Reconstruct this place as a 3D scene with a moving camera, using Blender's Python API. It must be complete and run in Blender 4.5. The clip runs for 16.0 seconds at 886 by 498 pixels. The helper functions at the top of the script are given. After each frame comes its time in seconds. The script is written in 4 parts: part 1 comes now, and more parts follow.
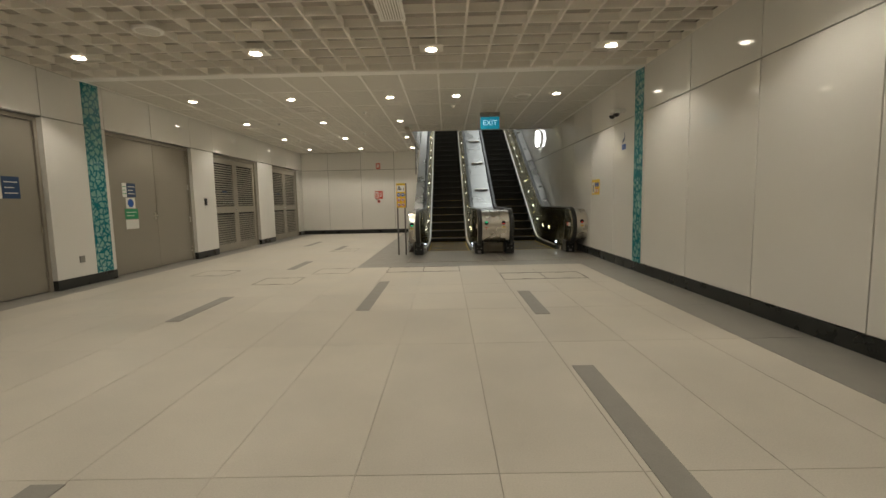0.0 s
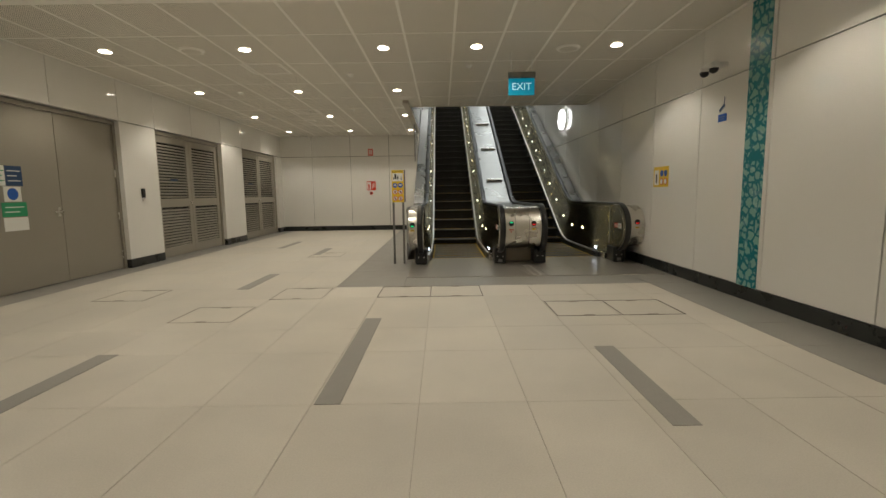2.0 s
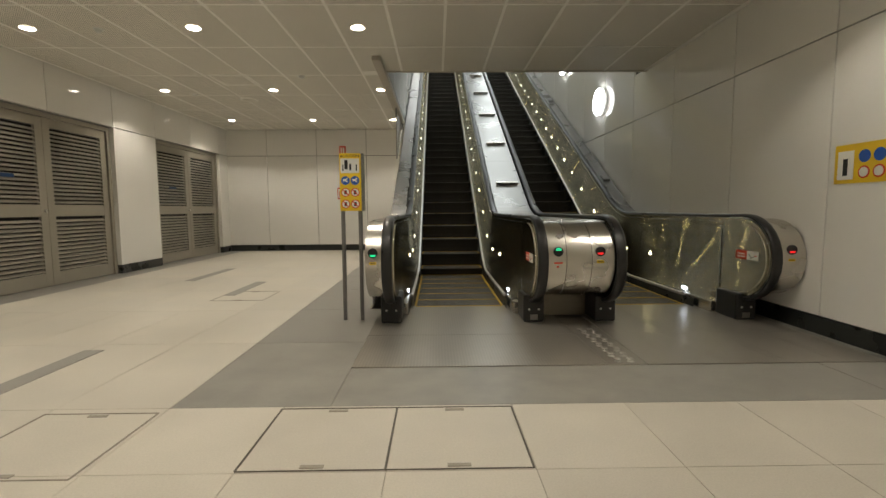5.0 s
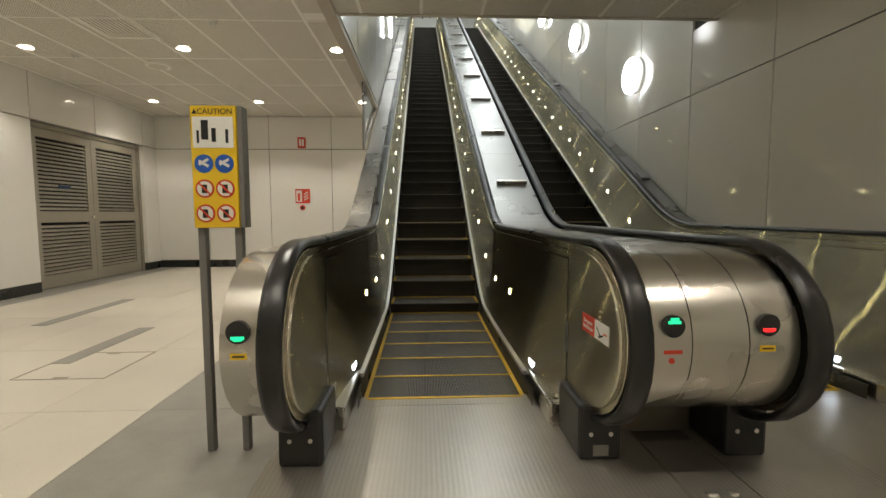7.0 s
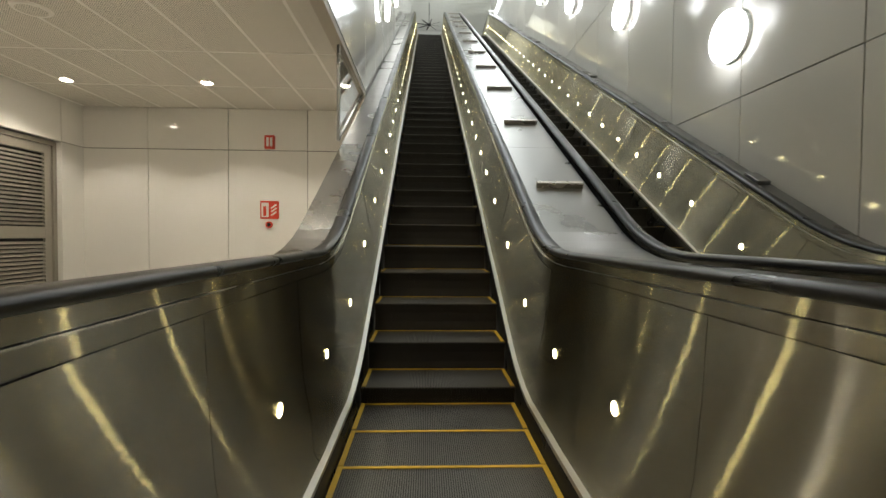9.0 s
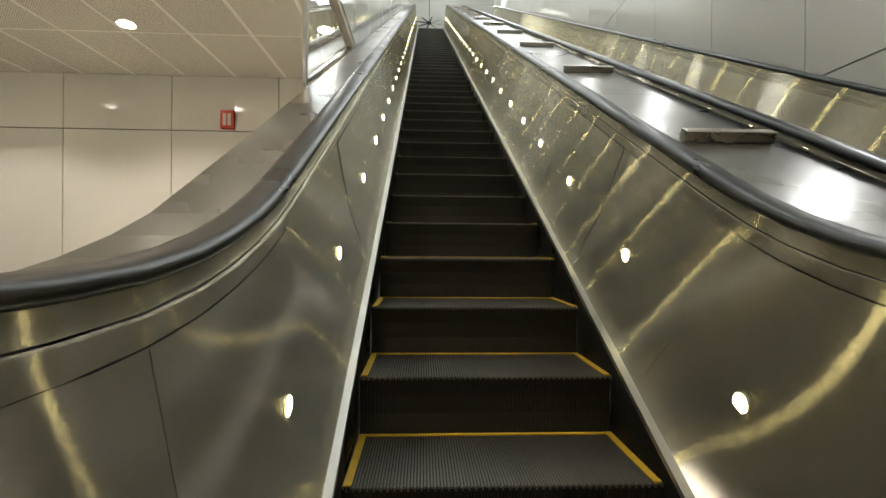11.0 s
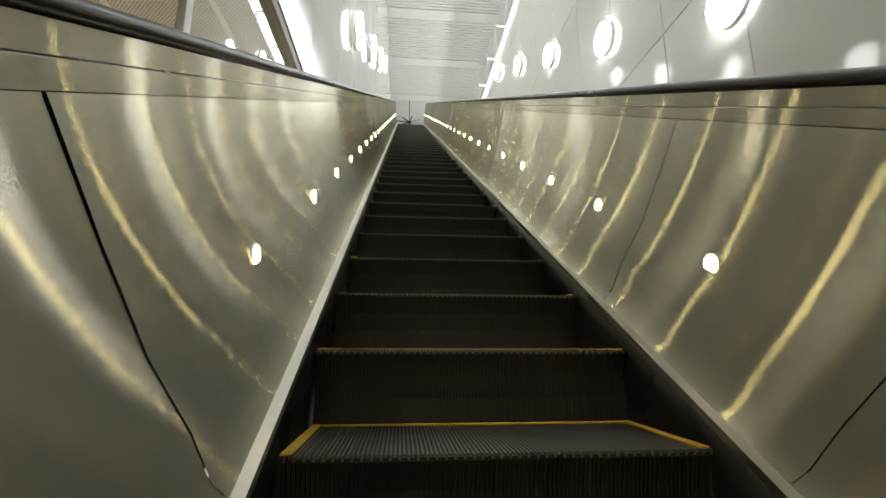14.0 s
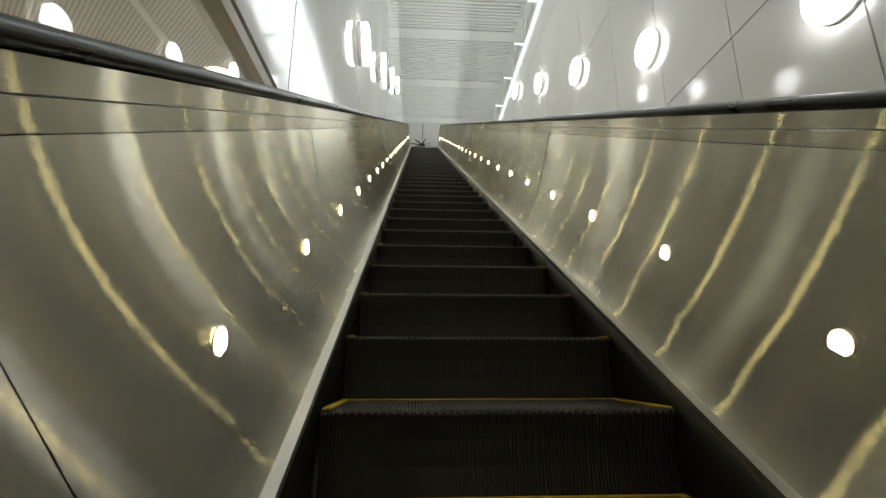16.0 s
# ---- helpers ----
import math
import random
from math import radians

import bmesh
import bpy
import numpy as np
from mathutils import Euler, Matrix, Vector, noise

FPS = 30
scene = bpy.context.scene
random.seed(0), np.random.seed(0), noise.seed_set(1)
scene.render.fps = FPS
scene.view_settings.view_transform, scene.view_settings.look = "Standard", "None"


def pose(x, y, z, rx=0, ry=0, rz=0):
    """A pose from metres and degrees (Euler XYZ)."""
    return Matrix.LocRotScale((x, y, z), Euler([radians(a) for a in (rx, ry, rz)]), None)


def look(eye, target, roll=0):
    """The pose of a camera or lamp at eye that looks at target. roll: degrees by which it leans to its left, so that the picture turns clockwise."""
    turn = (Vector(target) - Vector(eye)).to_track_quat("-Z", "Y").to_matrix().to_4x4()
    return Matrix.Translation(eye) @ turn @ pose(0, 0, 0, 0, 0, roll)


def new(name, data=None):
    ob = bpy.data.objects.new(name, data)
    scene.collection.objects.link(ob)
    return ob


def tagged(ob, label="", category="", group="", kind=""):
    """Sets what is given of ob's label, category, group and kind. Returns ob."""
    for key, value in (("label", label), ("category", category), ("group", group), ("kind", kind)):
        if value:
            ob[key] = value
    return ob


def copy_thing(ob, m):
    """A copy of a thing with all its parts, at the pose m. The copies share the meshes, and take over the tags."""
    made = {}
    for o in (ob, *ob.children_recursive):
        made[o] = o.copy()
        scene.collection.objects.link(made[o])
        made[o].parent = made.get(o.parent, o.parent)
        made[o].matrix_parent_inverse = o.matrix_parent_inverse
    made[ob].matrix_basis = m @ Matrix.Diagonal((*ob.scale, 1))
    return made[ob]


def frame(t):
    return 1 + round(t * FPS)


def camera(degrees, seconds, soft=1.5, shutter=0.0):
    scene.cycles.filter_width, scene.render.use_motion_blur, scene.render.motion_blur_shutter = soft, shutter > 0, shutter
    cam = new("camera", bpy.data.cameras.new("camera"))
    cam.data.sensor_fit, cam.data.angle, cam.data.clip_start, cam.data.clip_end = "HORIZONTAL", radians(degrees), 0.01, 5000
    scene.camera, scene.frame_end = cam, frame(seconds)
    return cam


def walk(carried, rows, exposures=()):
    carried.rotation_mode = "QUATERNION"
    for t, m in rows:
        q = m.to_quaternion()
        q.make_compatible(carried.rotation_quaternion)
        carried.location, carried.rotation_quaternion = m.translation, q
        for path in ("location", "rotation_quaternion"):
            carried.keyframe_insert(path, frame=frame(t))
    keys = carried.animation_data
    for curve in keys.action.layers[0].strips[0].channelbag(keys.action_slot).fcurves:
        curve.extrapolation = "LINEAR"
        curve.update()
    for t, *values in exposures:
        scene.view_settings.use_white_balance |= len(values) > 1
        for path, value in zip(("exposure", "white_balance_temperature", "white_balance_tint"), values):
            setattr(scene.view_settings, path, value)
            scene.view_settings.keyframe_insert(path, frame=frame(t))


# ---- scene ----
cam = camera(87.5, 16.0)
PATH = [
    (0, (0.278, -0.239, 1.171), (0.259, 1.751, 0.968), -1.2),
    (0.5, (0.169, 0.356, 1.12), (0.138, 2.346, 0.922), -1.0),
    (1, (0.115, 0.944, 1.101), (0.097, 2.934, 0.906), -0.9),
    (1.5, (0.091, 1.624, 1.156), (0.097, 3.613, 0.948), -0.8),
    (2, (0.006, 2.199, 1.197), (0.009, 4.185, 0.959), -0.8),
    (2.5, (-0.002, 2.772, 1.163), (0.01, 4.758, 0.928), -0.8),
    (3, (-0.026, 3.306, 1.068), (-0.025, 5.295, 0.867), -0.8),
    (3.5, (-0.021, 3.904, 1.087), (-0.022, 5.895, 0.897), -0.7),
    (4, (0.063, 4.512, 1.094), (0.086, 6.505, 0.923), -0.6),
    (4.2, (0.067, 4.746, 1.063), (0.083, 6.738, 0.894), -0.6),
    (6.3, (0.175, 7.171, 1.129), (0.273, 9.16, 0.945), -0.3),
    (6.5, (0.195, 7.387, 1.135), (0.304, 9.376, 0.962), -0.4),
    (7, (0.197, 7.974, 1.123), (0.279, 9.966, 0.968), -0.2),
    (7.5, (0.284, 8.559, 1.097), (0.349, 10.554, 0.970), 0.1),
    (8, (0.262, 9.058, 1.070), (0.353, 11.055, 0.994), 0.1),
    (8.5, (0.218, 9.620, 1.118), (0.275, 11.619, 1.056), 0.2),
    (9, (0.229, 10.161, 1.083), (0.303, 12.159, 1.027), 0.5),
    (9.2, (0.235, 10.332, 1.072), (0.303, 12.33, 1.02), 0.6),
    (11.3, (0.050, 12.289, 1.011), (0.150, 14.286, 1.023), 0.4),
    (11.5, (0.059, 12.374, 0.983), (0.173, 14.370, 1.004), 0.4),
    (12, (0.073, 12.612, 0.964), (0.219, 14.605, 1.037), 0.4),
    (12.5, (0.082, 12.865, 0.987), (0.258, 14.851, 1.137), 0.2),
    (13, (0.083, 13.129, 1.043), (0.279, 15.104, 1.292), 0.1),
    (13.5, (0.086, 13.379, 1.107), (0.268, 15.339, 1.463), 0.2),
    (14, (0.080, 13.615, 1.214), (0.256, 15.564, 1.628), 0.1),
    (14.5, (0.082, 13.853, 1.347), (0.248, 15.794, 1.799), 0.6),
    (15, (0.084, 14.099, 1.460), (0.219, 16.047, 1.889), 0.3),
    (15.5, (0.080, 14.338, 1.603), (0.219, 16.289, 2.019), 0.2),
    (16, (0.075, 14.568, 1.763), (0.190, 16.502, 2.260), 0.0),
]
walk(cam, [(t, look(eye, target, roll)) for t, eye, target, roll in PATH], exposures=[(0, -0.3), (4, -0.27), (7, 0.07), (8, 0.07), (9, 0.22), (11.5, 0.45), (12.5, 0.5), (14, 0.22), (15.5, -0.1), (16, -0.1)])

# ---------------------------------------------------------------- main sizes
WALL_L, WALL_R, WALL_B, BEHIND = -5.33, 3.29, 17.92, -4.0   # left, right, far and rear walls
CEIL = 3.14
WELL_Y, WELL_X = 12.87, -0.66                               # edge of the ceiling opening, stairwell wall
SLOPE, KINK, TOP, BEND = 0.558, 13.04, 31.2, 0.45              # incline of the escalators
TOPZ = SLOPE * (TOP - KINK)
ROOF, PARAPET, FAR = 13.9, 11.4, 39.5


def rise(y):
    """Height of the incline over the lower floor."""
    def ramp(d):
        return 0.0 if d < -BEND else d * SLOPE if d > BEND else (d + BEND) ** 2 * SLOPE / (4 * BEND)
    return ramp(y - KINK) - ramp(y - TOP)


# ---------------------------------------------------------------- world and lamps
world = bpy.data.worlds.new("world")
scene.world = world
world.use_nodes = True
wn = world.node_tree
sky = wn.nodes.new("ShaderNodeTexSky")
sky.sky_type, sky.sun_disc = "NISHITA", False
sky.sun_elevation, sky.sun_rotation = radians(50), radians(90)
wn.links.new(sky.outputs[0], wn.nodes["Background"].inputs[0])
wn.nodes["Background"].inputs[1].default_value = 0.1

SPOT_W, WARM = 76.0, (1.0, 0.92, 0.785)
LAMPS = [(x, y) for y in (-2.1, 0.6, 3.3, 5.95) for x in (-4.45, -2.15, 0.12, 2.43)]
LAMPS += [(x, 8.62) for x in (-4.43, -2.58, -0.74, 0.5, 2.36)]
LAMPS += [(x - d, y) for y, d in ((11.15, 0), (13.9, 0.06), (16.6, 0.1)) for x in (-4.5, -2.65, -0.8)]


def spot(x, y, z, watts):
    data = bpy.data.lights.new("downlight_beam", "SPOT")
    data.energy, data.color, data.spot_size, data.spot_blend, data.shadow_soft_size = watts, WARM, radians(120), 0.4, 0.05
    new("downlight_beam", data).matrix_world = pose(x, y, z)


for lx, ly in LAMPS:
    spot(lx, ly, CEIL - 0.03, SPOT_W)


def area(name, m, sx, sy, watts, colour):
    data = bpy.data.lights.new(name, "AREA")
    data.shape, data.size, data.size_y, data.energy, data.color = "RECTANGLE", sx, sy, watts, colour
    new(name, data).matrix_world = m


# daylight through the clerestory of the stairwell
area("clerestory_daylight", look((3.2, 25.0, 12.7), (0.5, 25.0, 10.0)), 24.0, 2.0, 600, (0.93, 1.0, 1.02))

# ---------------------------------------------------------------- materials


def mat(name, colour, rough=0.5, metal=0.0, vary=0.08, scale=3.0, grain=0.0, grain_scale=200.0, stretch=(1, 1, 1), spec=0.5,
        emit=0.0, aniso=0.0, random=0.0, wave=0.0, coat=0.0, island=False, uneven=0.2):
    """A surface with broad stains, fine grain, relief and differences from piece to piece."""
    m = bpy.data.materials.new(name)
    m.use_nodes = True
    n, l = m.node_tree.nodes, m.node_tree.links
    b = n["Principled BSDF"]
    b.inputs["Base Color"].default_value = (*colour, 1)
    b.inputs["Roughness"].default_value, b.inputs["Metallic"].default_value = rough, metal
    b.inputs["Specular IOR Level"].default_value = spec
    b.inputs["Coat Weight"].default_value = coat
    if emit:
        b.inputs["Emission Color"].default_value, b.inputs["Emission Strength"].default_value = (*colour, 1), emit
        return m
    geo = n.new("ShaderNodeNewGeometry")
    mp = n.new("ShaderNodeMapping")
    mp.inputs["Scale"].default_value = stretch
    l.new(geo.outputs["Position"], mp.inputs[0])
    broad = n.new("ShaderNodeTexNoise")
    broad.inputs["Scale"].default_value, broad.inputs["Detail"].default_value = scale, 6
    l.new(geo.outputs["Position"], broad.inputs["Vector"])
    fine = n.new("ShaderNodeTexNoise")
    fine.inputs["Scale"].default_value, fine.inputs["Detail"].default_value = grain_scale, 3
    l.new(mp.outputs[0], fine.inputs["Vector"])
    mix = n.new("ShaderNodeMath")
    mix.operation = "ADD"
    l.new(broad.outputs[0], mix.inputs[0])
    half = n.new("ShaderNodeMath")
    half.operation = "MULTIPLY"
    half.inputs[1].default_value = 0.6
    l.new(fine.outputs[0], half.inputs[0])
    l.new(half.outputs[0], mix.inputs[1])
    val = n.new("ShaderNodeMapRange")
    val.inputs["From Min"].default_value, val.inputs["From Max"].default_value = 0.4, 1.2
    val.inputs["To Min"].default_value, val.inputs["To Max"].default_value = 1 - vary, 1 + vary
    l.new(mix.outputs[0], val.inputs[0])
    last = val.outputs[0]
    if random:
        info = n.new("ShaderNodeObjectInfo") if not island else geo
        rr = n.new("ShaderNodeMapRange")
        rr.inputs["To Min"].default_value, rr.inputs["To Max"].default_value = 1 - random, 1 + random
        l.new(info.outputs["Random" if not island else "Random Per Island"], rr.inputs[0])
        mul = n.new("ShaderNodeMath")
        mul.operation = "MULTIPLY"
        l.new(last, mul.inputs[0])
        l.new(rr.outputs[0], mul.inputs[1])
        last = mul.outputs[0]
    sc = n.new("ShaderNodeVectorMath")
    sc.operation = "SCALE"
    sc.inputs[0].default_value = colour
    l.new(last, sc.inputs["Scale"])
    l.new(sc.outputs[0], b.inputs["Base Color"])
    ro = n.new("ShaderNodeMapRange")
    ro.inputs["From Min"].default_value, ro.inputs["From Max"].default_value = 0.3, 0.7
    ro.inputs["To Min"].default_value, ro.inputs["To Max"].default_value = max(rough * (1 - uneven), 0.02), min(rough * (1 + uneven), 1)
    l.new(broad.outputs[0], ro.inputs[0])
    l.new(ro.outputs[0], b.inputs["Roughness"])
    prev = None
    if wave:
        wv = n.new("ShaderNodeTexNoise")
        wv.inputs["Scale"].default_value, wv.inputs["Detail"].default_value = 1.4, 0.3
        l.new(geo.outputs["Position"], wv.inputs["Vector"])
        bw = n.new("ShaderNodeBump")
        bw.inputs["Strength"].default_value, bw.inputs["Distance"].default_value = 1.0, wave
        l.new(wv.outputs[0], bw.inputs["Height"])
        prev = bw.outputs[0]
    if grain:
        bump = n.new("ShaderNodeBump")
        bump.inputs["Strength"].default_value, bump.inputs["Distance"].default_value = grain, 0.002
        l.new(fine.outputs[0], bump.inputs["Height"])
        if prev:
            l.new(prev, bump.inputs["Normal"])
        prev = bump.outputs[0]
    if prev:
        l.new(prev, b.inputs["Normal"])
    if aniso:
        tan = n.new("ShaderNodeTangent")
        tan.direction_type = "UV_MAP"
        gl = n.new("ShaderNodeBsdfAnisotropic")
        gl.inputs["Anisotropy"].default_value = aniso
        l.new(tan.outputs[0], gl.inputs["Tangent"])
        l.new(sc.outputs[0], gl.inputs["Color"])
        l.new(ro.outputs[0], gl.inputs["Roughness"])
        if prev:
            l.new(prev, gl.inputs["Normal"])
        l.new(gl.outputs[0], n["Material Output"].inputs["Surface"])
    return m


def ribbed(name, colour, axis, pitch, depth, rough, metal, low=0.35, vary=0.25, uneven=0.2):
    """Fine parallel ribs, as on treads and landing plates."""
    m = mat(name, colour, rough, metal, vary, 6.0, uneven=uneven)
    n, l = m.node_tree.nodes, m.node_tree.links
    b = n["Principled BSDF"]
    geo = n.new("ShaderNodeNewGeometry")
    wv = n.new("ShaderNodeTexWave")
    wv.bands_direction, wv.wave_profile = axis, "SIN"
    wv.inputs["Scale"].default_value = math.pi / (10 * pitch)
    l.new(geo.outputs["Position"], wv.inputs["Vector"])
    bump = n.new("ShaderNodeBump")
    bump.inputs["Strength"].default_value, bump.inputs["Distance"].default_value = 1.0, depth
    l.new(wv.outputs["Fac"], bump.inputs["Height"])
    l.new(bump.outputs[0], b.inputs["Normal"])
    old = b.inputs["Base Color"].links[0].from_socket
    sc = n.new("ShaderNodeVectorMath")
    sc.operation = "SCALE"
    mr = n.new("ShaderNodeMapRange")
    mr.inputs["To Min"].default_value = low
    l.new(wv.outputs["Fac"], mr.inputs[0])
    l.new(old, sc.inputs[0])
    l.new(mr.outputs[0], sc.inputs["Scale"])
    l.new(sc.outputs[0], b.inputs["Base Color"])
    return m


def perforated(name, colour, pitch):
    """Painted metal with a regular field of small dark holes."""
    m = mat(name, colour, 0.5, 0, 0.05, 1.0, random=0.02, island=True)
    n, l = m.node_tree.nodes, m.node_tree.links
    b = n["Principled BSDF"]
    geo = n.new("ShaderNodeNewGeometry")
    mp = n.new("ShaderNodeMapping")
    mp.inputs["Rotation"].default_value[2] = radians(45)
    mp.inputs["Scale"].default_value = (1 / pitch, 1 / pitch, 0)
    l.new(geo.outputs["Position"], mp.inputs[0])
    fr = n.new("ShaderNodeVectorMath")
    fr.operation = "FRACTION"
    l.new(mp.outputs[0], fr.inputs[0])
    di = n.new("ShaderNodeVectorMath")
    di.operation = "DISTANCE"
    di.inputs[1].default_value = (0.5, 0.5, 0)
    l.new(fr.outputs[0], di.inputs[0])
    mr = n.new("ShaderNodeMapRange")
    mr.inputs["From Min"].default_value, mr.inputs["From Max"].default_value = 0.24, 0.3
    mr.inputs["To Min"].default_value = 0.4
    l.new(di.outputs["Value"], mr.inputs[0])
    old = b.inputs["Base Color"].links[0].from_socket
    sc = n.new("ShaderNodeVectorMath")
    sc.operation = "SCALE"
    l.new(old, sc.inputs[0])
    l.new(mr.outputs[0], sc.inputs["Scale"])
    l.new(sc.outputs[0], b.inputs["Base Color"])
    return m


def teal_mosaic():
    """Enamel with pale pebbles in a darker teal net."""
    m = mat("teal_mosaic", (0.05, 0.3, 0.34), 0.25, 0, 0.1, 8.0)
    n, l = m.node_tree.nodes, m.node_tree.links
    b = n["Principled BSDF"]
    geo = n.new("ShaderNodeNewGeometry")
    vo = n.new("ShaderNodeTexVoronoi")
    vo.feature = "DISTANCE_TO_EDGE"
    vo.inputs["Scale"].default_value = 10.5
    wob = n.new("ShaderNodeTexNoise")
    wob.inputs["Scale"].default_value, wob.inputs["Detail"].default_value = 14.0, 1.0
    l.new(geo.outputs["Position"], wob.inputs["Vector"])
    add = n.new("ShaderNodeVectorMath")
    add.operation = "MULTIPLY_ADD"
    add.inputs[1].default_value = (0.07, 0.07, 0.07)
    l.new(wob.outputs["Color"], add.inputs[0])
    l.new(geo.outputs["Position"], add.inputs[2])
    l.new(add.outputs[0], vo.inputs["Vector"])
    cr = n.new("ShaderNodeValToRGB")
    cr.color_ramp.elements[0].position, cr.color_ramp.elements[0].color = 0.1, (0.012, 0.17, 0.21, 1)
    cr.color_ramp.elements[1].position, cr.color_ramp.elements[1].color = 0.16, (0.2, 0.42, 0.38, 1)
    l.new(vo.outputs["Distance"], cr.inputs[0])
    l.new(cr.outputs[0], b.inputs["Base Color"])
    return m


def glass(name, colour=(0.93, 0.98, 0.97), rough=0.0):
    m = bpy.data.materials.new(name)
    m.use_nodes = True
    b = m.node_tree.nodes["Principled BSDF"]
    b.inputs["Base Color"].default_value = (*colour, 1)
    b.inputs["Transmission Weight"].default_value, b.inputs["Roughness"].default_value, b.inputs["IOR"].default_value = 1.0, rough, 1.45
    return m


M_ENAMEL = mat("white_enamel_panel", (0.78, 0.765, 0.72), 0.07, 0, 0.03, 0.8, random=0.015, wave=0.002, spec=0.5)
M_DARKGAP = mat("dark_joint", (0.05, 0.045, 0.04), 0.8)
M_SKIRTING = mat("black_stone_skirting", (0.018, 0.02, 0.018), 0.3, 0, 0.3, 4)
M_TILE = mat("beige_stone_tile", (0.55, 0.51, 0.435), 0.42, 0, 0.18, 1.3, 0.12, 120, random=0.035)
M_GROUT = mat("grout", (0.36, 0.32, 0.26), 0.9)
M_GREY = mat("grey_granite", (0.26, 0.25, 0.222), 0.36, 0, 0.3, 5.0, 0.1, 160)
M_INLAY = mat("dark_grey_granite_inlay", (0.27, 0.255, 0.225), 0.5, 0, 0.18, 9.0, 0.1, 160)
M_CEIL = perforated("perforated_ceiling_panel", (0.78, 0.745, 0.67), 0.016)
M_TBAR = mat("ceiling_bar", (0.93, 0.91, 0.86), 0.5)
M_CELL = mat("open_cell_blade", (0.88, 0.84, 0.76), 0.5, vary=0.04)
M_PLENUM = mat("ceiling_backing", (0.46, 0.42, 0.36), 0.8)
M_DOOR = mat("taupe_painted_steel", (0.27, 0.245, 0.2), 0.4, 0, 0.06, 1.5, 0.05, 300)
M_LOUVRE = mat("louvre_paint", (0.3, 0.275, 0.225), 0.4, 0, 0.06, 2)
# near-black: painted shade behind slats and open seams, also a black button cap
M_DARK = mat("black_and_void_shade", (0.012, 0.011, 0.01), 0.8)
M_STEEL = mat("brushed_stainless_steel", (0.54, 0.51, 0.42), 0.165, 1, 0.05, 1.2, 0.0, 60, (60, 0.6, 60), aniso=0.9, wave=0.004, uneven=0.05)
M_STEELX = mat("satin_stainless_steel", (0.6, 0.575, 0.52), 0.27, 1, 0.06, 2.0, 0.02, 90, (0.2, 12, 12))
M_DECK = mat("deck_stainless_steel", (0.3, 0.295, 0.28), 0.3, 1, 0.06, 2.0, 0.0, 60, (12, 0.5, 12))
M_RUBBER = mat("black_rubber", (0.012, 0.012, 0.012), 0.32, 0, 0.2, 4)
M_SKIRT = mat("dark_skirt_steel", (0.05, 0.048, 0.042), 0.3, 0.8, 0.2, 4)
M_ALU = mat("aluminium_strip", (0.66, 0.64, 0.6), 0.38, 1, 0.05, 5)
M_TREAD = mat("ribbed_tread", (0.17, 0.162, 0.146), 0.4, 0.7, 0.25, 6.0)
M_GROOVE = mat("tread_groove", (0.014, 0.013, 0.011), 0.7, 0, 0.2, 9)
M_RISER = mat("ribbed_riser", (0.026, 0.023, 0.019), 0.5, 0.3, 0.35, 7.0)
M_PLATE = ribbed("ribbed_landing_plate", (0.47, 0.44, 0.39), "X", 0.022, 0.0002, 0.31, 0.7, 0.9, 0.08, 0.06)
M_YELLOW = mat("yellow_paint", (0.62, 0.4, 0.03), 0.5, 0, 0.2, 30)
M_SIGNY = mat("yellow_sign", (0.75, 0.5, 0.02), 0.4, 0, 0.04, 3)
M_WHITE = mat("white_sign", (0.75, 0.74, 0.7), 0.4, 0, 0.03, 3)
M_BLUE = mat("blue_sign", (0.02, 0.1, 0.42), 0.4, 0, 0.05, 3)
M_NAVY = mat("navy_sign", (0.015, 0.05, 0.13), 0.4, 0, 0.1, 3)
M_RED = mat("red_sign", (0.6, 0.05, 0.02), 0.4, 0, 0.05, 3)
M_GREEN = mat("green_sign", (0.02, 0.28, 0.12), 0.4, 0, 0.05, 3)
M_BLACK = mat("black_plastic", (0.012, 0.012, 0.012), 0.35, 0, 0.1, 3)
M_POST = mat("grey_painted_post", (0.16, 0.155, 0.145), 0.4, 0, 0.1, 5)
M_PAINT = mat("white_paint", (0.8, 0.8, 0.77), 0.45, 0, 0.03, 1)
M_PLINTH = mat("dull_steel_plinth", (0.2, 0.18, 0.145), 0.35, 0.6, 0.1, 3)
M_BEIGE = mat("beige_paint", (0.5, 0.45, 0.38), 0.5, 0, 0.05, 2)
M_TEAL = teal_mosaic()
M_GLASS = glass("clear_glass")
E_LAMP = mat("lamp_lens", (1.0, 0.9, 0.74), emit=34)
E_WALL = mat("wall_lamp_diffuser", (0.96, 0.98, 0.98), emit=10)
E_SKIRT = mat("balustrade_lamp", (1.0, 0.86, 0.42), emit=26)
E_COOL = mat("comb_lamp", (0.75, 0.85, 1.0), emit=9)
E_EXIT = mat("lit_teal_panel", (0.0, 0.2, 0.3), emit=0.75)
E_EXITW = mat("lit_white_letters", (0.5, 0.8, 0.95), emit=0.7)
E_GREEN = mat("green_indicator", (0.02, 0.8, 0.35), emit=1)
E_REDI = mat("red_indicator", (0.9, 0.03, 0.03), emit=1)

# ---------------------------------------------------------------- mesh helpers


